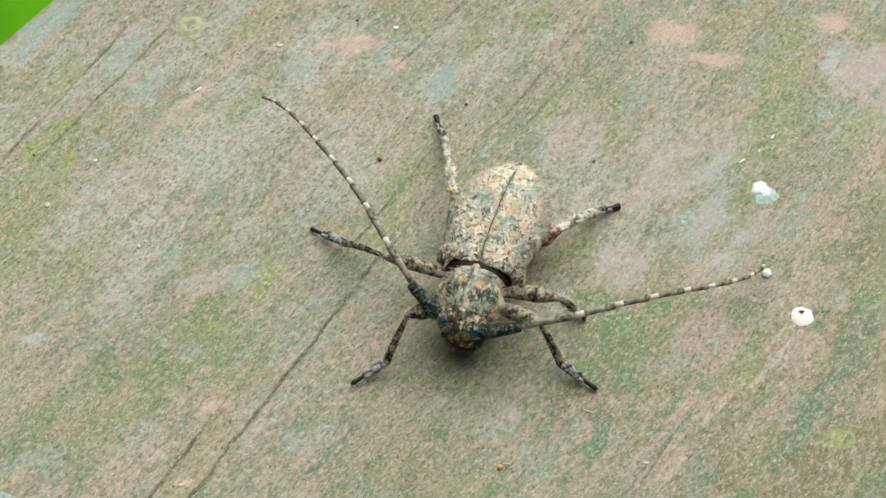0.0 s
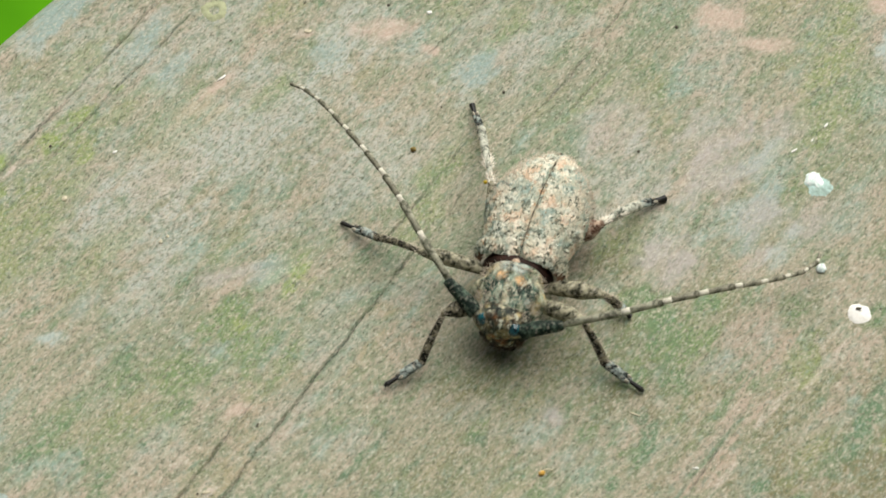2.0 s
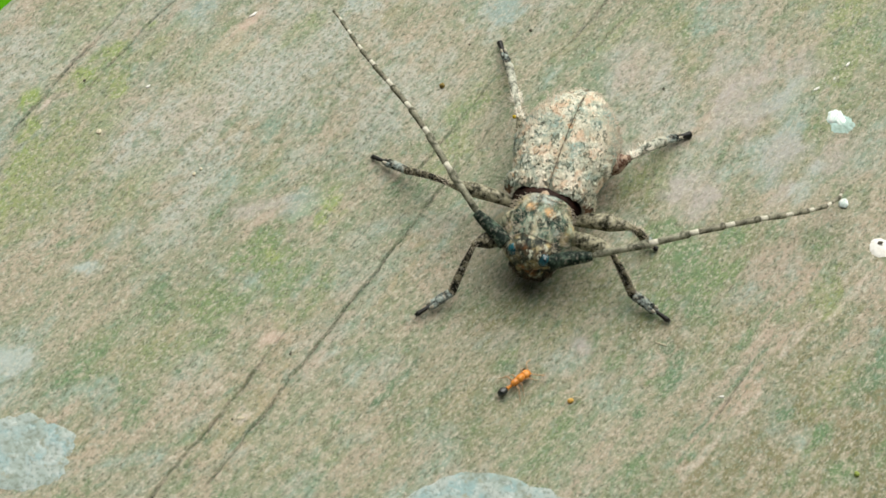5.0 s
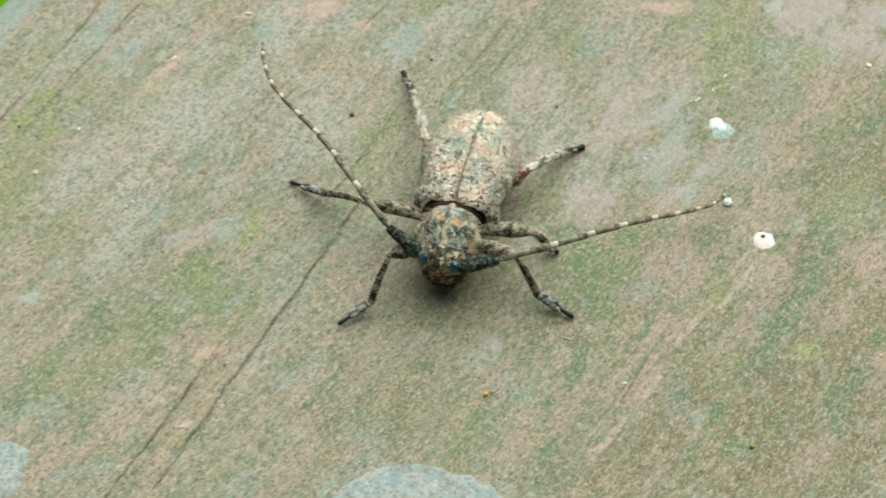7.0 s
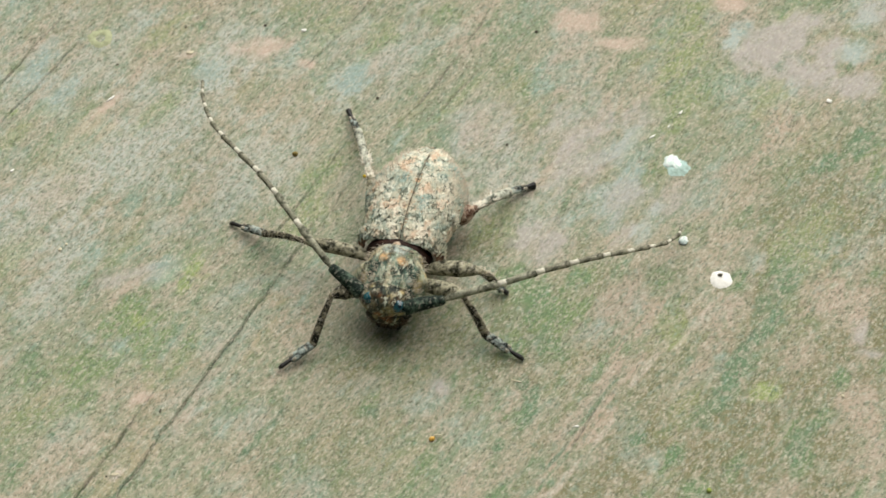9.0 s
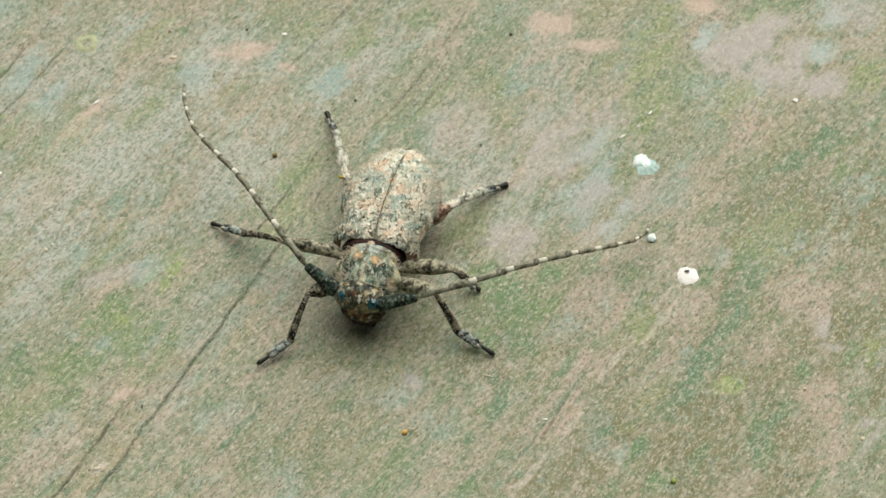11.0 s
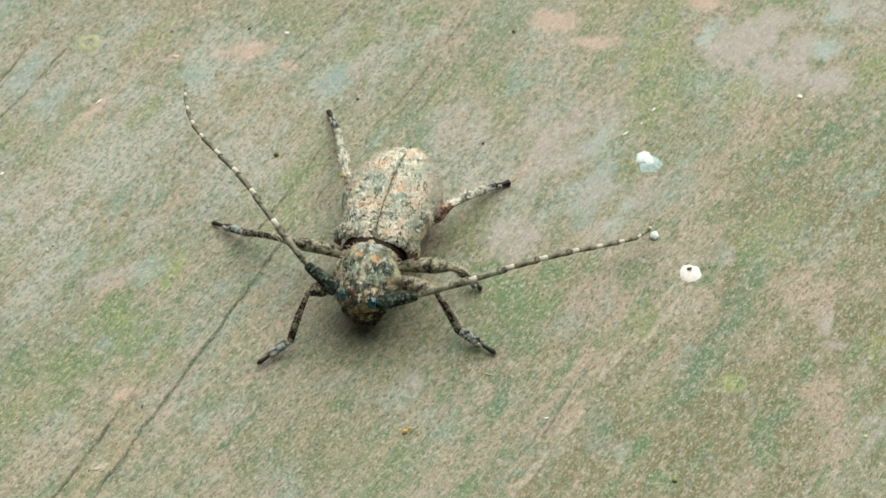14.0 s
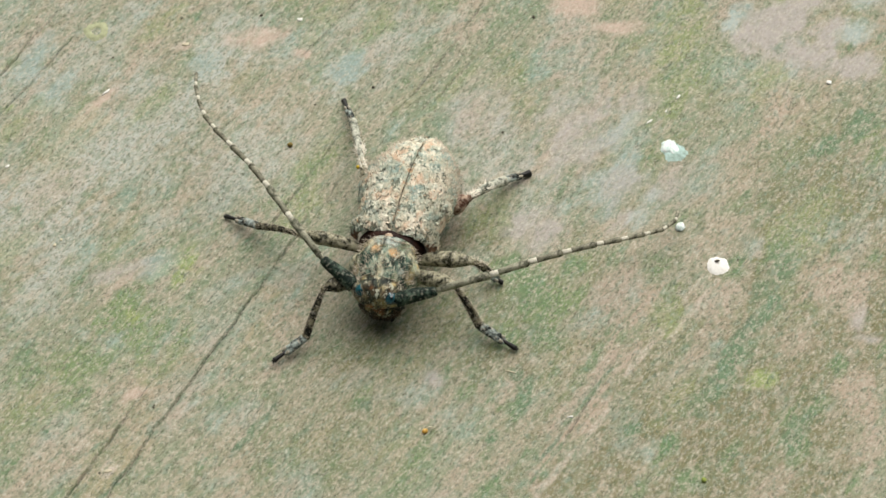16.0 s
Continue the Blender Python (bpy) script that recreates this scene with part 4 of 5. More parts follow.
def setae(seed, count, place, length, lean, width=0.022):
    """Many short flattened bristles, each a thin three-sided spike."""
    bm, rnd = bmesh.new(), random.Random(seed)
    for _ in range(count):
        p, out = place(rnd)
        p, out = Vector(p), Vector(out).normalized()
        way = (out + Vector((rnd.gauss(0, 0.35), rnd.gauss(0, 0.35), rnd.gauss(0, 0.25))) + Vector(lean)).normalized()
        long = length * rnd.uniform(0.6, 1.3)
        side = way.cross(Vector((rnd.random() - 0.5, rnd.random() - 0.5, rnd.random() - 0.5))).normalized()
        up = side.cross(way)
        base = [bm.verts.new((p - out * 0.05 + width * (math.cos(a) * side + math.sin(a) * up)) * MM) for a in (0, 2.1, 4.2)]
        tip = bm.verts.new((p + way * long) * MM)
        for k in range(3):
            bm.faces.new((base[k], base[(k + 1) % 3], tip))
    return bm


def scales(seed, count, place, length, width):
    """Many small lozenge-shaped scales lying on a surface, each with a raised keel and tip."""
    bm, rnd = bmesh.new(), random.Random(seed)
    for _ in range(count):
        p, out = place(rnd)
        p, out = Vector(p), Vector(out).normalized()
        way = Vector((-0.9 + rnd.gauss(0, 0.7), rnd.gauss(0, 0.8), rnd.gauss(0, 0.5)))
        way = (way - out * way.dot(out)).normalized()
        side, long, wide = way.cross(out), length * rnd.uniform(0.6, 1.5), width * rnd.uniform(0.6, 1.4)
        root = bm.verts.new((p - way * long * 0.5 - out * 0.03) * MM)
        left, right = (bm.verts.new((p + side * wide * 0.5 * e + out * 0.005) * MM) for e in (-1, 1))
        keel = bm.verts.new((p + way * long * 0.05 + out * rnd.uniform(0.03, 0.07)) * MM)
        tip = bm.verts.new((p + way * long * 0.55 + out * rnd.uniform(0.03, 0.13)) * MM)
        for a, b in ((root, left), (left, tip), (tip, right), (right, root)):
            bm.faces.new((a, keel, b))
    return bm


def on_elytra(rnd):
    while True:
        s, a, sign = 0.012 + 0.988 * rnd.random() ** 0.85, (0.035 + 0.965 * rnd.random()) * math.pi / 2, rnd.choice((-1, 1))
        if noise.noise(Vector((3.4 * s, 4.2 * a * sign, 5.0))) + 0.6 * noise.noise(Vector((14 * s, 9 * a * sign, 9.0))) > rnd.uniform(-1.1, 0.05) and not (s < 0.09 and a > 1.12 and rnd.random() < 0.6):
            break
    return wing_point(s, a, sign)


def tinted_part(name, bm, material, parent, spots, label=""):
    """A part with patches of colour: x, y, z, radius (mm) and a colour."""
    ob = part(name, bm, material, parent, label)
    n = len(ob.data.vertices)
    co = np.zeros(n * 3, np.float32)
    ob.data.vertices.foreach_get("co", co)
    co = co.reshape(-1, 3) / MM
    out = np.zeros((n, 4))
    for x, y, z, r, paint in spots:
        m = 1 - smoothstep(np.linalg.norm(co - (x, y, z), axis=1) / r, 0.6, 1.2)
        out[:, :3] = out[:, :3] * (1 - m[:, None]) + np.array(paint) * m[:, None]
        out[:, 3] = np.maximum(out[:, 3], m)
    tint(ob.data, out)
    return ob


def pronotum_mesh():
    """A barrel with a collar before and behind and a blunt knob on each side."""
    bm, rings = bmesh.new(), []
    for i in range(41):
        s = i / 40
        x = 0.75 + 2.95 * s
        wide = profile(s, [(0, 1.62), (0.08, 1.74), (0.16, 1.70), (0.4, 1.90), (0.62, 1.92), (0.85, 1.62), (0.92, 1.60), (1, 1.48)])
        high = profile(s, [(0, 1.48), (0.08, 1.56), (0.16, 1.50), (0.45, 1.66), (0.8, 1.52), (1, 1.35)])
        ring = []
        for k in range(56):
            a = 2 * math.pi * k / 56
            p = Vector((x, wide * math.cos(a), 2.62 + high * math.sin(a)))
            knob = 0.16 * math.exp(-((s - 0.5) / 0.14) ** 2) * max(0, abs(math.cos(a))) ** 6
            lump = 1 + 0.045 * noise.noise(p * 1.6) + 0.03 * noise.noise(p * 4) + knob
            ring.append(bm.verts.new(Vector((x, p.y * lump, 2.62 + (p.z - 2.62) * lump)) * MM))
        rings.append(ring)
    for a, b in zip(rings, rings[1:]):
        for k in range(56):
            bm.faces.new((a[k], a[(k + 1) % 56], b[(k + 1) % 56], b[k]))
    bm.faces.new(rings[0][::-1]), bm.faces.new(rings[-1])
    return bm


def leg_part(parent, hip, knee, ankle, tip, thick, femur_mat, tibia_mat, bend=0.35, foot=1.0, tufts=()):
    """A leg: club-shaped thigh, shin, lobed foot and claws."""
    hip, knee, ankle, tip = (np.array(p, float) for p in (hip, knee, ankle, tip))
    bm = bmesh.new()
    mid = (hip + knee) / 2 + (0, 0, bend)
    pts, rad = curve([hip, hip * 0.7 + knee * 0.3 + (0, 0, bend * 0.7), mid * 0.6 + knee * 0.4, knee],
                     [0.25 * thick, 0.52 * thick, 0.62 * thick, 0.22 * thick], 6)
    tube(bm, pts, rad, 14)
    blob(bm, knee, (0.25 * thick,) * 3, None, 0, 12, 8)
    leg = part("leg", bm, femur_mat, parent)
    bm = bmesh.new()
    sag = (knee + ankle) / 2 + (0, 0, 0.18)
    pts, rad = curve([knee, sag, ankle], [0.16 * thick, 0.27 * thick, 0.33 * thick], 7)
    tube(bm, pts, rad, 12)
    part("tibia", bm, tibia_mat, leg)
    way = tip - ankle
    flat = np.array([-way[1], way[0], 0]) / np.hypot(way[0], way[1])
    heading = math.atan2(way[1], way[0])
    drop = math.atan2(way[2], np.hypot(way[0], way[1]))
    turn = Matrix.Rotation(heading, 4, "Z") @ Matrix.Rotation(-drop, 4, "Y")
    bm, long = bmesh.new(), np.linalg.norm(way)
    for f, w in ((0.10, 0.36), (0.30, 0.40)):
        blob(bm, ankle + way * f + (0, 0, 0.05), (0.20 * long, w * thick * foot, 0.27 * thick * foot), turn, 0.18, 14, 9, f * 9)
    part("tarsus", bm, TARSUS, leg, "foot joints mottled bluish grey")
    bm = bmesh.new()
    for e in (-1, 1):
        blob(bm, ankle + way * 0.52 + flat * 0.17 * thick * foot * e, (0.17 * long, 0.20 * thick * foot, 0.22 * thick * foot), turn, 0.18, 14, 9, 4 + e)
    part("lobe", bm, TARSUS, leg, "forked foot lobe mottled bluish grey")
    bm = bmesh.new()
    tube(bm, [ankle + way * 0.5, ankle + way * 0.75, ankle + way * 0.95, tip], [0.13 * thick, 0.15 * thick, 0.20 * thick, 0.22 * thick], 8)
    part("claw_joint", bm, CHITIN, leg, "slender dark last joint")
    for e in (-1, 1):
        bm = bmesh.new()
        tube(bm, [tip - way * 0.03, tip + way * 0.03 + flat * 0.06 * e, tip + way * 0.05 + flat * 0.08 * e - (0, 0, 0.12)], [0.08, 0.06, 0.02], 6)
        part("claw", bm, CHITIN, leg)
        bm = bmesh.new()
        blob(bm, ankle + way * 0.60 + flat * 0.20 * thick * foot * e + (0, 0, 0.10), (0.17, 0.10, 0.12), turn, 0.3, 12, 8)
        part("pad", bm, PAD, leg, "pale foot pad")
    for f, spread, many, long in tufts:
        at = knee * (1 - f) + ankle * f

        def around(rnd):
            a = rnd.uniform(0, 6.28)
            out = np.array([math.cos(a) * 0.7, math.sin(a), abs(math.sin(a * 1.7)) + 0.2])
            return at + (ankle - knee) * rnd.uniform(-spread, spread) + out * 0.2, out

        lean = (ankle - knee) / np.linalg.norm(ankle - knee) * 0.5
        tagged(part("hair_tuft", setae(len(bpy.data.objects), many, around, long, lean, 0.045), HAIR_WHITE, leg, "dense tuft of whitish hairs"), kind="stuff")

    def along(rnd):
        f = rnd.random()
        p = hip + (knee - hip) * f * 2 if f < 0.5 else knee + (ankle - knee) * (f * 2 - 1)
        a = rnd.uniform(0, 6.28)
        out = np.array([math.cos(a), math.sin(a), abs(math.sin(a * 2.3))])
        return p + out * 0.22 * thick, out

    tagged(part("bristles", setae(len(bpy.data.objects), 340, along, 0.30, (0, 0, 0), 0.024), HAIR, leg, "short cream bristles"), kind="stuff")
    return leg


SEGMENT_RADII = (0.17, 0.24, 0.225, 0.20, 0.185, 0.17, 0.155, 0.14, 0.125, 0.11)
RIGHT_ANTENNA = [(3.76, 3.43, 3.6), (3.62, 3.68, 3.7), (2.55, 6.4, 4.3), (1.4, 8.47, 4.5), (0.31, 10.25, 4.4), (-0.92, 12.05, 4.0),
                 (-1.87, 13.37, 3.5), (-3.18, 14.58, 2.5), (-4.51, 15.54, 1.4), (-5.66, 16.16, 0.9), (-6.46, 16.22, 0.8)]
LEFT_LATE = [(2.78, -3.63, 3.6), (2.55, -3.89, 3.7), (0.78, -5.92, 4.3), (-1.1, -7.81, 4.6), (-2.52, -9.26, 4.6), (-3.83, -10.78, 4.4),
             (-5.16, -12.23, 4.1), (-6.35, -13.26, 3.7), (-7.73, -14.05, 3.3), (-9.05, -14.63, 3.0), (-10.17, -14.91, 2.8)]
LEFT_EARLY = [(2.89, -3.19, 3.6), (2.54, -3.46, 3.7), (0.55, -5.64, 4.3), (-1.84, -7.79, 4.6), (-3.48, -9.5, 4.6), (-4.88, -11.1, 4.4),
              (-6.28, -12.79, 4.1), (-7.25, -13.82, 3.7), (-7.95, -14.72, 3.3), (-8.36, -15.48, 3.0), (-8.52, -16.1, 2.8)]


LEFT_SOCKET = (4.0, -1.5, 3.2)


def segment_mesh(n, long):
    """One antenna joint along +x with a pale ring at its base."""
    bm, r = bmesh.new(), SEGMENT_RADII[n]
    body = 2 if n < 3 else 0
    ring = 0.0 if n < 2 else min(0.28, 0.16 + 0.025 * n)
    if ring:
        tube(bm, [(-0.03, 0, 0), (long * ring * 0.5, 0, 0), (long * ring, 0, 0)], [r * 0.86, r * 0.84, r * 0.86], 10, 1)
    tube(bm, [(long * ring * 0.98, 0, 0), (long * 0.6, 0, 0), (long * 0.93, 0, 0), (long, 0, 0)], [r * 0.88, r * 0.92, r * 1.12, r * 0.9], 10, body)
    return bm


def along_x(start, way):
    return Matrix.Translation(Vector(start) * MM) @ Vector(way).to_track_quat("X", "Z").to_matrix().to_4x4()


def antenna(parent, socket, chain):
    """Scape with ten joints; returns the joints in order."""
    chain = [np.array(p) for p in chain]
    bm = bmesh.new()
    s = np.zeros(3)
    end = chain[0] - socket
    pts, rad = curve([s, end * 0.4 + (0, 0, 0.1), end * 0.85, end], [0.47, 0.43, 0.33, 0.25], 5)
    tube(bm, pts, rad, 14)
    root = part("antenna", bm, SCAPE, parent, "long antenna ringed dark and pale")
    root.location = Vector(socket) * MM
    joints = []
    for n in range(10):
        way = chain[n + 1] - chain[n]
        ob = part("segment", segment_mesh(n, np.linalg.norm(way)), [SEGMENT_DARK, SEGMENT_PALE, SEGMENT_GREY], root)
        ob.matrix_local = along_x(chain[n] - socket, way)
        joints.append(ob)
    return root, joints


def beetle():
    root = new("longhorn_beetle")
    root.matrix_world = BEETLE
    tagged(root, "mottled grey-brown longhorn beetle with long ringed antennae resting on the board", "beetle")
    for sign in (1, -1):
        case = part("wing_case", elytron(sign), [ELYTRA, RUST], root, "mottled grey and orange wing case")
        case.rotation_euler.z = WING_TURN
    coat = tagged(part("scale_coat", scales(3, 7400, on_elytra, 0.36, 0.19), COAT, root, "cream, orange and grey scale-like hairs"), kind="stuff")
    coat.rotation_euler.z = WING_TURN

    def on_rim(rnd):
        s, a, sign = rnd.uniform(0.45, 0.99), rnd.uniform(0.55, 1.5), rnd.choice((-1, 1))
        return wing_point(s, a, sign)

    fringe = tagged(part("hair_fringe", setae(5, 900, on_rim, 0.32, (-0.8, 0, -0.05), 0.045), HAIR, root, "fine cream hairs round the tip"), kind="stuff")
    fringe.rotation_euler.z = WING_TURN
    bm, seam = bmesh.new(), []
    for k in range(34):
        x, wide, top, rim = wing_profile(0.13 + 0.855 * k / 33)
        seam.append((x, 0.03 * math.sin(0.7 * k) - 0.12 * max(0, k - 30) / 3, top + 0.03))
    tube(bm, seam, [0.014 + 0.006 * math.sin(1.7 * k) for k in range(34)], 6)
    part("seam", bm, SEAM, root, "thin dark brown seam between the wing cases").rotation_euler.z = WING_TURN
    bm = bmesh.new()
    blob(bm, (-3.4, 0, 1.95), (4.3, 2.15, 1.15), None, 0.05, 28, 16)
    blob(bm, (1.8, 0, 1.55), (2.3, 1.55, 1.05), None, 0.05, 24, 14)
    part("abdomen", bm, CHITIN, root, "dark underside")
    bm = bmesh.new()
    blob(bm, (0.48, 0, 2.4), (1.25, 2.05, 1.50), None, 0.05, 30, 18)
    part("waist", bm, WAIST, root, "dark reddish-brown waist between thorax and wing cases")
    bm = bmesh.new()
    blob(bm, (0.62, -0.1, 3.85), (0.26, 0.25, 0.12), None, 0.2, 14, 8)
    part("scutellum", bm, CLAW, root, "small yellowish scutellum")
    ochre, grey, rust, cream, gold = (0.74, 0.46, 0.22), (0.50, 0.56, 0.50), (0.40, 0.17, 0.06), (0.68, 0.62, 0.42), (0.48, 0.385, 0.185)
    tinted_part("pronotum", pronotum_mesh(), PRONOTUM, root,
                [(1.75, -0.62, 4.2, 0.42, ochre), (1.95, 0.55, 4.2, 0.44, ochre), (1.15, -1.15, 3.8, 0.50, cream), (1.5, -1.6, 3.4, 0.60, gold), (1.2, 1.5, 3.3, 0.55, gold), (2.9, 1.7, 3.2, 0.50, gold), (2.9, -1.65, 3.2, 0.45, gold),
                 (1.5, 1.45, 3.6, 0.45, cream), (2.3, 1.75, 3.2, 0.55, gold), (2.3, -0.05, 4.25, 0.26, cream), (2.65, -0.05, 4.2, 0.26, cream), (3.0, -0.05, 4.15, 0.28, cream),
                 (3.4, 0.0, 4.0, 0.30, cream), (2.2, -1.8, 3.1, 0.5, cream), (1.0, 0.3, 4.2, 0.6, grey), (1.0, -0.5, 4.1, 0.5, grey), (3.0, 1.2, 3.8, 0.3, grey)])
    for x, wide, high in ((1.0, 1.74, 1.56), (3.55, 1.52, 1.40)):
        bm = bmesh.new()
        arc = [(x + 0.1 * math.cos(5 * a), wide * 1.02 * math.cos(a), 2.62 + high * 1.03 * math.sin(a)) for a in (0.25 + 2.64 * k / 30 for k in range(31))]
        tube(bm, arc, [0.008 + 0.015 * abs(math.sin(k * 1.9)) for k in range(31)], 6)
        part("fringe", bm, HAIR, root, "fine pale hair fringe")
    bm = bmesh.new()
    turn = Matrix.Rotation(radians(38), 4, "Y")
    blob(bm, (3.90, 0.0, 2.88), (1.12, 1.66, 1.22), turn, 0.07, 36, 24, 4)
    for y in (-0.95, 1.05):
        blob(bm, (4.05, y, 3.35), (0.38, 0.40, 0.35), None, 0.1, 14, 9)
    head = tinted_part("head", bm, HEAD, root,
                       [(4.1, -0.55, 3.9, 0.22, cream), (4.2, 0.5, 3.9, 0.22, cream), (4.9, 0.7, 2.7, 0.35, rust), (4.85, -0.1, 3.0, 0.28, cream), (4.35, -1.45, 2.9, 0.3, cream), (4.3, 1.45, 3.0, 0.3, gold), (4.3, -0.3, 3.7, 0.34, rust), (4.3, 0.25, 3.7, 0.35, gold), (4.75, 0.25, 3.2, 0.50, gold), (4.9, -0.35, 2.8, 0.35, rust), (4.6, -0.5, 3.3, 0.40, gold), (4.6, 0.9, 2.9, 0.40, gold), (4.5, -1.0, 2.8, 0.40, gold), (3.6, 0.0, 4.05, 0.30, cream), (3.7, -0.9, 3.8, 0.24, gold),
                        (3.9, 0.9, 3.8, 0.24, gold), (4.95, 0.5, 2.6, 0.4, rust)])
    bm = bmesh.new()
    blob(bm, (4.06, 0.1, 1.72), (0.74, 1.30, 1.28), turn, 0.20, 28, 18, 6)
    tinted_part("face", bm, FRONS, head, [(4.75, 0.15, 2.3, 0.5, rust), (4.8, -0.5, 2.4, 0.3, gold), (4.8, 0.7, 2.35, 0.3, gold), (4.75, 0.1, 1.9, 0.3, gold)],
                "dark brown speckled face below the eyes")
    for x, y in ((4.32, -0.95), (4.60, 0.85)):
        bm = bmesh.new()
        blob(bm, (x, y, 3.38), (0.42, 0.38, 0.40), None, 0.15, 22, 14)
        part("eye", bm, EYE, head, "glossy dark blue eye")

    def on_face(rnd):
        a, b = rnd.uniform(-1.3, 1.3), rnd.uniform(-0.3, 0.7)
        out = np.array([math.cos(a) * math.cos(b), math.sin(a) * math.cos(b), math.sin(b)])
        return np.array([4.06, 0.1, 1.75]) + out * (0.86, 1.25, 1.15), out

    tagged(part("face_hairs", setae(13, 260, on_face, 0.22, (0.2, 0, -0.3), 0.026), SEAM, head, "short dark brown hairs"), kind="stuff")
    # mouthparts made bulky and black to stand in for shade under the head
    bm = bmesh.new()
    blob(bm, (3.78, 0.1, 0.85), (0.62, 1.05, 0.72), None, 0.12, 22, 14, 8)
    part("mouth", bm, SHADED_MOUTH, head, "black mouthparts, enlarged and blackened as the shade under the head")
    for e in (-1, 1):
        bm = bmesh.new()
        pts, rad = curve([(4.05, 0.35 * e + 0.1, 1.2), (4.28, 0.42 * e + 0.1, 0.75), (4.28, 0.08 * e + 0.1, 0.40)], [0.26, 0.20, 0.05], 5)
        tube(bm, pts, rad, 10)
        part("mandible", bm, CHITIN, head)
        bm = bmesh.new()
        pts, rad = curve([(3.95, 0.6 * e + 0.1, 1.0), (4.15, 0.70 * e + 0.1, 0.6), (4.2, 0.55 * e + 0.1, 0.3)], [0.10, 0.10, 0.08], 5)
        tube(bm, pts, rad, 8)
        part("palp", bm, CHITIN, head)

    def on_head(rnd):
        a, b = rnd.uniform(0, 6.28), rnd.uniform(0.2, 1)
        out = np.array([math.cos(a) * 0.9 + 0.2, math.sin(a), b])
        out /= np.linalg.norm(out)
        return np.array([3.90, 0, 2.88]) + out * (1.10, 1.60, 1.16), out

    tagged(part("hairs", setae(11, 480, on_head, 0.20, (0, 0, 0.0), 0.02), HAIR, head, "sparse cream hairs"), kind="stuff")

    def on_pronotum(rnd):
        x, a = rnd.uniform(0.9, 3.5), rnd.uniform(0.1, 3.04)
        out = np.array([0, math.cos(a), math.sin(a)])
        return np.array([x, 0, 2.62]) + out * (0, 1.85, 1.62), out

    tagged(part("bristles", setae(12, 760, on_pronotum, 0.26, (0.2, 0, 0), 0.022), HAIR, root, "short cream bristles"), kind="stuff")
    leg_part(root, (-2.5, 1.7, 1.7), (-3.9, 3.75, 2.5), (-6.85, 5.35, 0.75), (-8.08, 6.74, 0.28), 1.04, LEG_RUST, LEG_GREY, 0.2, 0.68, ((0.15, 0.12, 150, 0.20), (0.47, 0.04, 60, 0.44)))
    hind = leg_part(root, (-3.2, -1.7, 1.7), (-4.9, -2.95, 2.6), (-9.7, -4.85, 0.75), (-11.6, -5.91, 0.28), 0.90, LEG_PALE, LEG_GREY, 0.2, 0.68, ((0.06, 0.08, 60, 0.20), (0.36, 0.09, 80, 0.34)))
    leg_part(root, (0.9, 1.3, 2.0), (0.8, 5.0, 2.8), (0.11, 5.82, 0.8), (0.29, 6.6, 0.28), 0.84, LEG_PALE, LEG_DARK)
    leg_part(root, (0.65, -1.5, 2.0), (0.73, -5.64, 2.8), (-0.75, -8.75, 0.85), (-1.51, -11.02, 0.28), 0.74, LEG_PALE, LEG_DARK)
    leg_part(root, (2.0, 1.2, 2.0), (2.85, 4.35, 3.0), (4.0, 6.0, 0.9), (4.75, 8.3, 0.28), 0.84, LEG_PALE, LEG_DARK)
    leg_part(root, (2.9, -1.2, 2.0), (4.3, -3.25, 2.9), (6.55, -4.0, 0.75), (8.17, -5.58, 0.28), 0.80, LEG_DARK, LEG_DARK)
    bm = bmesh.new()
    blob(bm, (-4.85, -3.30, 2.75), (0.12, 0.12, 0.12), None, 0.2, 12, 8)
    part("pollen_grain", bm, POLLEN, hind, "tiny yellow pollen grain")
    antenna(root, (4.55, 1.2, 3.2), RIGHT_ANTENNA)
    return antenna(root, LEFT_SOCKET, LEFT_LATE)


LEFT_SCAPE, LEFT_JOINTS = beetle()


# ---- ants: x ahead, y to the left, mm ----
def ant_leg(parent, material, hip, knee, ankle, tip, thick):
    """A leg that turns about its hip."""
    hip, (h, k, a, t) = Vector(hip), (np.subtract(p, hip) for p in (hip, knee, ankle, tip))
    bm = bmesh.new()
    tube(bm, *curve([h, h * 0.5 + k * 0.5, k], [0.9 * thick, 1.25 * thick, 0.75 * thick], 5), sides=8)
    leg = part("leg", bm, material, parent)
    leg.location = hip * MM
    bm = bmesh.new()
    tube(bm, *curve([k, k * 0.5 + a * 0.5, a], [0.7 * thick, 0.85 * thick, 0.65 * thick], 5), sides=8)
    part("tibia", bm, material, leg)
    bm = bmesh.new()
    for n in range(5):
        tube(bm, [a + (t - a) * n / 5, a + (t - a) * (n + 0.9) / 5], [0.42 * thick, 0.55 * thick], 7)
    part("tarsus", bm, material, leg)
    return leg


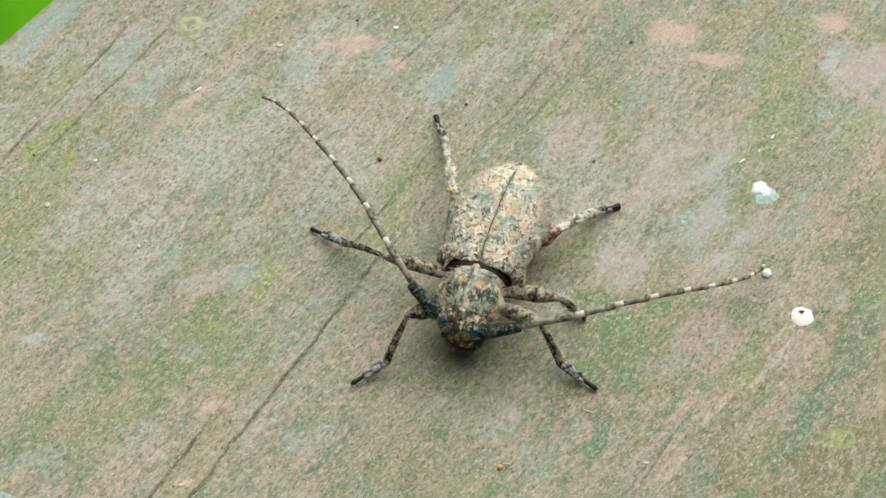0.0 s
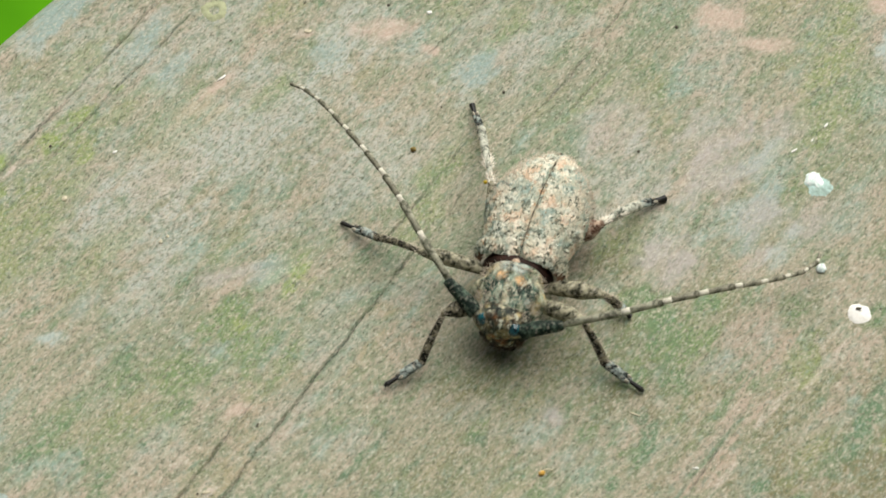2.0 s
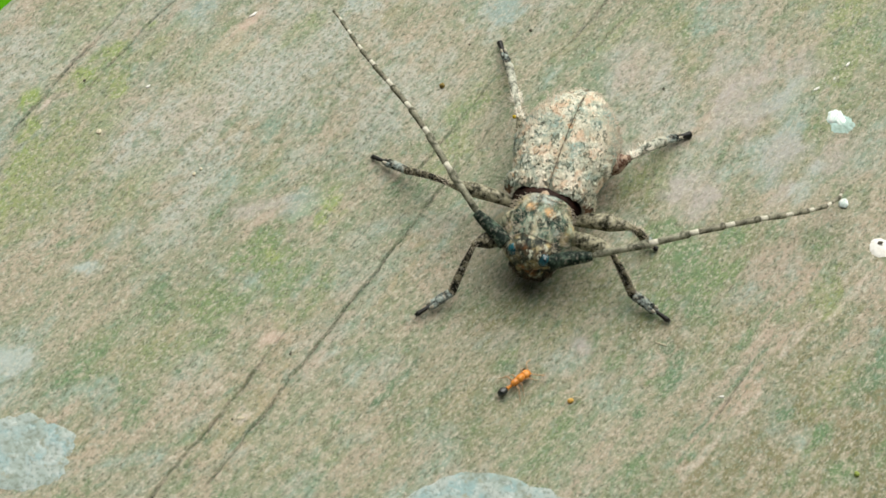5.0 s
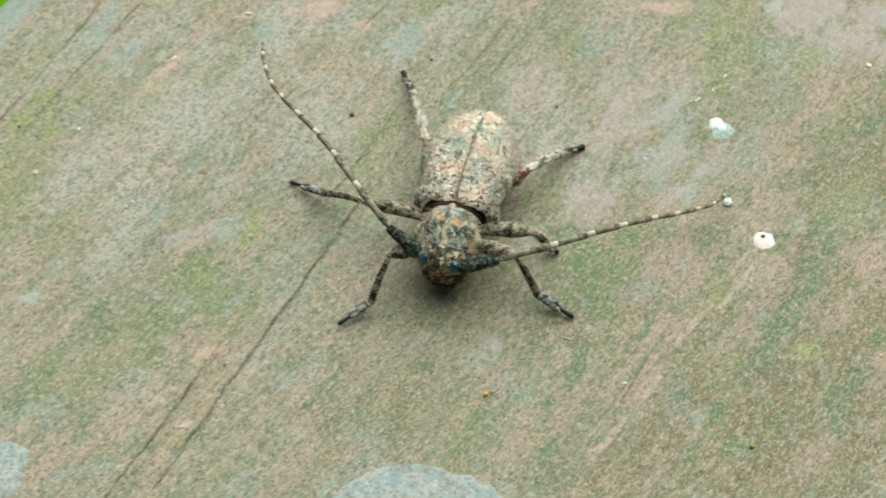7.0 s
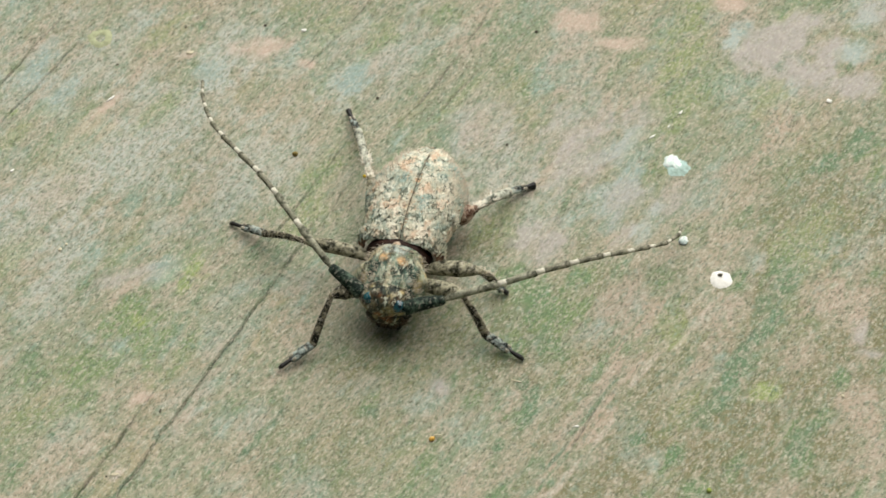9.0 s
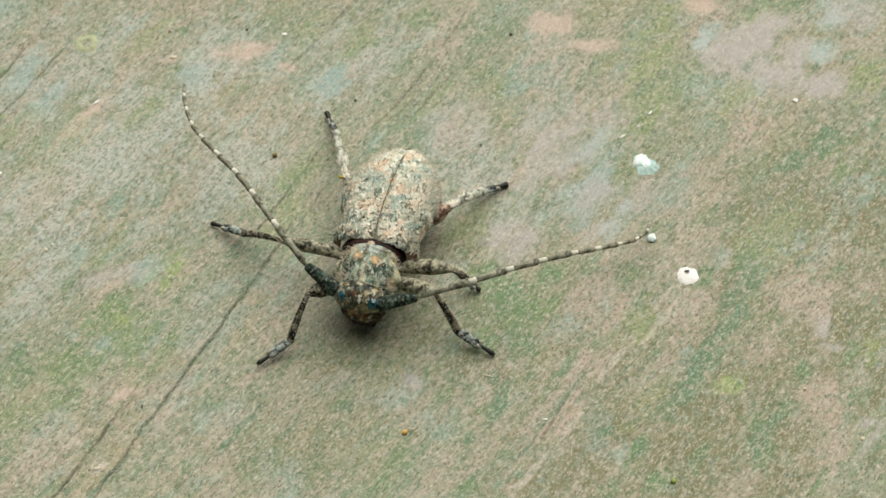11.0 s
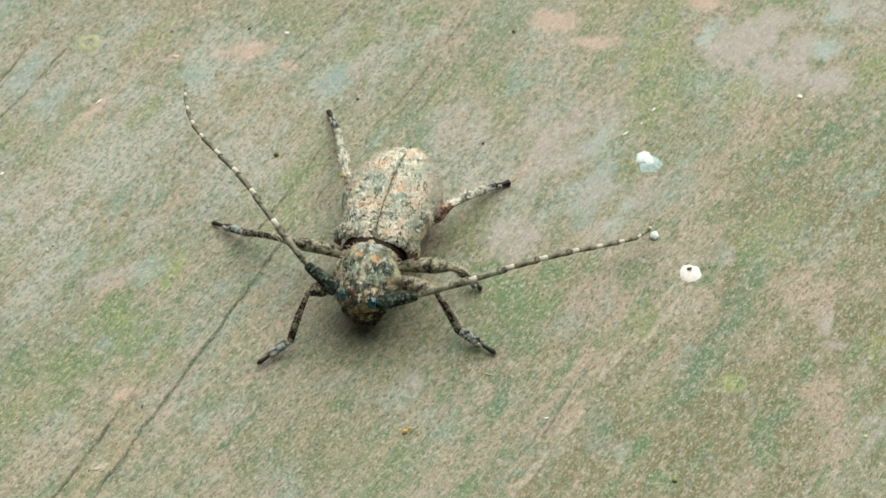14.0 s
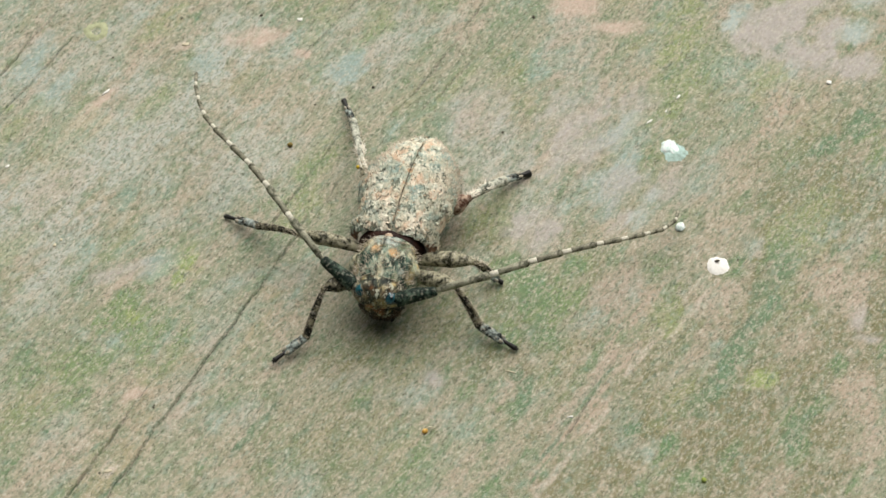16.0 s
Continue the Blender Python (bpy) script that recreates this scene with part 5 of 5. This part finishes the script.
def plate(bm, x0, x1, w0, w1, top, drop, low):
    """A rounded slab of the thorax: pale domed top, sharp side margin, dark flank. The black also paints shade on the
    flanks and right shoulder.
    """
    grid = []
    for i in range(9):
        f = i / 8
        x = x0 + (x1 - x0) * f
        end = 1 - 0.25 * abs(2 * f - 1) ** 4
        w, z = (w0 + (w1 - w0) * f) * end, top - drop * (1 - f) - 0.22 * abs(2 * f - 1) ** 3
        line = [(x, w * 0.62, low), (x, w * 0.92, (low + z) / 2), (x, w, z - 0.30)]
        line += [(x, w * math.cos(a), z - 0.30 + 0.30 * math.sin(a)) for a in (0.5, 1.0, 1.57, 2.14, 2.64)]
        line += [(x, -w, z - 0.30), (x, -w * 0.92, (low + z) / 2), (x, -w * 0.62, low)]
        grid.append([bm.verts.new(Vector(p) * MM) for p in line])
    for a, b in zip(grid, grid[1:]):
        for k in range(len(a) - 1):
            # uneven split: the right shoulder is blackened as the plate's shaded side
            bm.faces.new((a[k], b[k], b[k + 1], a[k + 1])).material_index = 0 if 3 <= k <= 5 else 1
    for ring in (grid[0], grid[-1][::-1]):
        bm.faces.new(ring).material_index = 1


def large_ant():
    root = new("large_ant")
    tagged(root, "large black ant with a golden abdomen walking on the board", "ant")
    bm = bmesh.new()
    blob(bm, (-5.0, -0.22, 2.80), (2.24, 2.40, 2.36), Matrix.Rotation(radians(12), 4, "Y"), 0.02, 40, 26)
    part("gaster", bm, GASTER, root, "round golden silky abdomen")
    bm = bmesh.new()
    blob(bm, (-2.05, 0.0, 3.0), (0.42, 0.62, 0.75), None, 0.05, 16, 12)
    for e in (-1, 1):
        tube(bm, *curve([(-2.05, 0.45 * e, 3.4), (-2.3, 0.85 * e, 3.75), (-2.75, 1.05 * e, 3.95)], [0.2, 0.13, 0.03], 4), sides=8)
    part("petiole", bm, ANT_BLACK, root, "spined black waist")
    bm = bmesh.new()
    for x0, x1, w0, w1, top, drop in ((-1.95, -0.58, 0.62, 0.98, 4.40, 0.55), (-0.70, 0.90, 1.02, 1.28, 4.80, 0.2), (0.78, 2.00, 1.22, 0.95, 4.55, -0.25)):
        plate(bm, x0, x1, w0, w1, top, drop, 2.0)
    for e in (-1, 1):
        tube(bm, [(1.7, 0.85 * e, 4.2), (2.35, 1.35 * e, 4.25)], [0.22, 0.03], 8)
        tube(bm, [(-1.7, 0.60 * e, 4.1), (-2.3, 0.95 * e, 4.35)], [0.2, 0.03], 8)
    blob(bm, (2.1, 0, 3.4), (0.5, 0.55, 0.55), None, 0.05, 16, 12, 4)
    part("thorax", bm, [ANT_SILVER, ANT_BLACK], root, "thorax of silvery plates with dark sides")
    bm = bmesh.new()
    blob(bm, (0.0, 0, 2.75), (1.6, 0.75, 0.65), None, 0.05, 20, 12, 5)
    part("coxal_base", bm, ANT_BLACK, root, "black underside with the leg bases")
    bm = bmesh.new()
    blob(bm, (3.2, -0.2, 3.2), (1.2, 1.05, 0.92), Matrix.Rotation(radians(38), 4, "Y"), 0.04, 28, 18, 6)
    bm.normal_update()
    # faces not turned upwards get black: the head's shade put into its colour
    for f in bm.faces:
        f.material_index = 1 if f.normal.z < 0.58 else 0
    head = part("head", bm, [ANT_SILVER, ANT_BLACK], root, "silvery grey head, dark below")
    bm = bmesh.new()
    blob(bm, (3.75, -0.65, 2.3), (0.85, 0.95, 0.70), Matrix.Rotation(radians(40), 4, "Y"), 0.05, 18, 12, 7)
    part("jaws", bm, ANT_BLACK, head, "black jaws")
    for e in (-1, 1):
        bm = bmesh.new()
        blob(bm, (3.3, 0.85 * e, 3.35), (0.24, 0.16, 0.24), None, 0, 14, 10)
        part("eye", bm, ANT_BLACK, head)
    for points in ([(4.0, 0.3, 3.1), (5.2, 2.0, 3.7), (6.6, 3.5, 3.5), (7.9, 4.9, 2.9), (9.3, 5.8, 2.0)],
                   [(4.1, -0.5, 2.9), (5.4, -1.6, 2.5), (6.9, -2.92, 1.6), (8.7, -4.7, 1.1), (10.0, -5.9, 0.9), (10.77, -7.2, 0.8)]):
        bm = bmesh.new()
        tube(bm, *curve(points[:3], [0.10, 0.09, 0.10], 4), sides=8)
        feeler = part("antenna", bm, ANT_GREY, root, "thin elbowed antenna")
        bm = bmesh.new()
        tube(bm, *curve(points[2:], [0.10] * (len(points) - 3) + [0.13], 5), sides=8)
        part("flagellum", bm, ANT_GREY, feeler)
    legs = [
        ant_leg(root, ANT_LEG, (-0.9, 0.5, 2.6), (-6.0, 3.5, 3.7), (-9.9, 3.5, 2.1), (-14.2, 4.1, 0.2), 0.18),
        ant_leg(root, ANT_LEG, (-0.9, -0.5, 2.6), (-4.9, -3.4, 3.1), (-6.1, -4.8, 1.3), (-7.24, -6.0, 0.2), 0.18),
        ant_leg(root, ANT_LEG, (-0.6, 0.55, 2.6), (-1.0, 2.35, 5.0), (-1.1, 3.5, 1.6), (-1.2, 4.4, 0.2), 0.25),
        ant_leg(root, ANT_LEG, (0.1, -0.55, 2.6), (0.1, -1.1, 2.5), (-0.1, -1.5, 1.0), (-0.2, -1.8, 0.2), 0.18),
        ant_leg(root, ANT_LEG, (1.1, 0.55, 2.7), (0.7, 1.6, 4.5), (0.9, 2.9, 1.5), (1.3, 3.9, 0.2), 0.18),
        ant_leg(root, ANT_LEG, (1.1, -0.55, 2.7), (1.2, -1.5, 3.0), (2.3, -2.8, 1.0), (3.5, -4.1, 0.2), 0.16),
    ]
    return root, legs


def small_ant():
    root = new("small_ant")
    tagged(root, "tiny glossy orange ant with a black abdomen on the board", "ant")
    bm = bmesh.new()
    blob(bm, (-1.10, 0, 0.38), (0.34, 0.25, 0.24), None, 0.0, 20, 14)
    part("gaster", bm, GLOSS_BLACK, root, "glossy black abdomen")
    bm = bmesh.new()
    blob(bm, (-0.56, 0, 0.36), (0.13, 0.11, 0.13), None, 0.0, 12, 8)
    blob(bm, (-0.74, 0, 0.38), (0.12, 0.12, 0.13), None, 0.0, 12, 8)
    part("petiole", bm, ANT_ORANGE, root)
    bm = bmesh.new()
    blob(bm, (-0.18, 0, 0.46), (0.32, 0.20, 0.22), None, 0.0, 18, 12)
    blob(bm, (0.18, 0, 0.52), (0.30, 0.23, 0.24), None, 0.0, 18, 12)
    part("thorax", bm, ANT_ORANGE, root, "orange thorax")
    bm = bmesh.new()
    blob(bm, (0.62, 0, 0.46), (0.30, 0.27, 0.23), Matrix.Rotation(radians(20), 4, "Y"), 0.0, 20, 14)
    head = part("head", bm, ANT_ORANGE, root, "orange head")
    for e in (-1, 1):
        bm = bmesh.new()
        blob(bm, (0.68, 0.26 * e, 0.54), (0.07, 0.05, 0.07), None, 0.0, 10, 8)
        part("eye", bm, CHITIN, head)
        bm = bmesh.new()
        tube(bm, *curve([(0.85, 0.14 * e, 0.45), (1.05, 0.50 * e, 0.55), (1.45, 0.62 * e, 0.25)], [0.03, 0.03, 0.045], 4), sides=6)
        part("antenna", bm, ANT_AMBER, root)
    legs = []
    for x, reach, back in ((0.3, 0.75, 0.55), (0.05, 0.85, -0.05), (-0.2, 0.85, -0.6)):
        for e in (-1, 1):
            legs.append(ant_leg(root, ANT_AMBER, (x, 0.15 * e, 0.36), (x + back * 0.4, 0.45 * e, 0.58), (x + back * 0.8, reach * 0.8 * e, 0.18), (x + back * 1.1, reach * e, 0.03), 0.038))
    return root, legs


LARGE_ANT, LARGE_LEGS = large_ant()
SMALL_ANT, SMALL_LEGS = small_ant()


# ---- what moves ----
def chain_between(f):
    """The left antenna's joints, part way from its first to its last posture."""
    at = np.array(LEFT_EARLY[0]) * (1 - f) + np.array(LEFT_LATE[0]) * f
    first = np.array(LEFT_EARLY[0])
    out = []
    for n in range(10):
        b = np.subtract(LEFT_LATE[n + 1], LEFT_LATE[n])
        a = np.subtract(LEFT_EARLY[n + 1], first)
        first = first + a / np.linalg.norm(a) * np.linalg.norm(b)
        way = a / np.linalg.norm(a) * (1 - f) + b / np.linalg.norm(b) * f
        way = way / np.linalg.norm(way)
        out.append((at, way))
        at = at + way * np.linalg.norm(b)
    return out


def motions():
    times = [(0, 0.0), (2, 0.02), (3, 0.25), (4.2, 0.45), (6.3, 0.62), (6.5, 0.7), (7, 1.0), (9, 1.0), (16, 1.0)]
    chains = [(t, chain_between(f)) for t, f in times]
    rest = Vector(LEFT_LATE[0]) - Vector(LEFT_SOCKET)
    bases = []
    for t, chain in chains:
        swing = rest.rotation_difference(Vector(chain[0][0]) - Vector(LEFT_SOCKET)).to_matrix().to_4x4()
        bases.append(Matrix.Translation(Vector(LEFT_SOCKET) * MM) @ swing)
    walk(LEFT_SCAPE, [(t, m) for (t, _), m in zip(chains, bases)])
    for n, joint in enumerate(LEFT_JOINTS):
        walk(joint, [(t, m.inverted() @ along_x(*chain[n])) for (t, chain), m in zip(chains, bases)])
    # seconds, x, y (mm), heading (degrees)
    large = [(0, -44, -6, 20), (2.4, -42, -2, 25), (2.5, -36, 2, 30), (2.6, -26.2, 6.0, 27), (2.7, -27.0, 7.1, 45), (2.8, -26.1, 2.0, 14),
             (2.867, -22.0, -4.2, -13), (2.9, -21.6, -4.6, -14), (2.933, -21.0, -5.0, -13), (2.967, -12.6, -8.95, -10), (3.0, -12.15, -9.15, -10), (3.033, -12.2, -9.35, -11), (3.1, -26.5, -17.2, -68), (3.2, -40, -24, -90), (3.4, -46, -28, -110), (16, -46, -30, -110)]
    walk(LARGE_ANT, [(t, pose(x * MM, y * MM, 0, 0, 0, a)) for t, x, y, a in large])
    # each leg swings about its hip, in two sets of three
    for legs, sets, most, beats in ((LARGE_LEGS, (1, -1, -1, 1, 1, -1), 14, (2.5, 2.6, 2.7, 2.8, 2.9, 3.0, 3.1, 3.2)),
                                    (SMALL_LEGS, (1, -1, -1, 1, 1, -1), 18, (2.0, 2.1, 2.2, 2.3, 2.4, 2.5, 2.6, 2.8, 2.9, 3.0, 3.1, 3.3, 6.3, 6.5, 6.6, 6.7, 6.8, 6.9, 7.0))):
        for leg, way in zip(legs, sets):
            at = leg.location.copy()
            swings = [(0, 0)] + [(t, way * most * (1, 0.2, -0.9, -0.3)[n % 4]) for n, t in enumerate(beats)] + [(16, 0)]
            if legs is LARGE_LEGS:
                swings = [(t, 0 if t == 3.0 else a) for t, a in swings]
            walk(leg, [(t, Matrix.Translation(at) @ pose(0, 0, 0, 0, 0, a)) for t, a in swings])
    small = [(0, -21, -26, 30), (1.8, -20, -25, 30), (2.2, -12.5, -18, 20), (2.3, -9.5, -17.0, 12), (2.4, -7.2, -16.5, 14), (2.5, -5.2, -15.6, 20),
             (2.6, -3.6, -15.3, -8), (2.7, -3.8, -15.3, -6), (2.8, -3.8, -15.3, 10), (3.0, -1.85, -15.1, 5), (3.2, -1.0, -14.8, 0), (3.5, -1.1, -15.2, -14),
             (3.8, -0.8, -14.8, 8), (4.2, -0.55, -15.0, 4), (5.2, 0.6, -13.4, 50), (6.3, 1.2, -11.9, 68), (6.5, 1.05, -12.2, 56), (6.8, 0.8, -12.9, 30),
             (6.9, 1.6, -6.0, 82), (7.0, 2.0, -3.0, 82), (16, 2.0, -3.0, 82)]
    walk(SMALL_ANT, [(t, pose(x * MM, y * MM, 0, 0, 0, a)) for t, x, y, a in small])


motions()
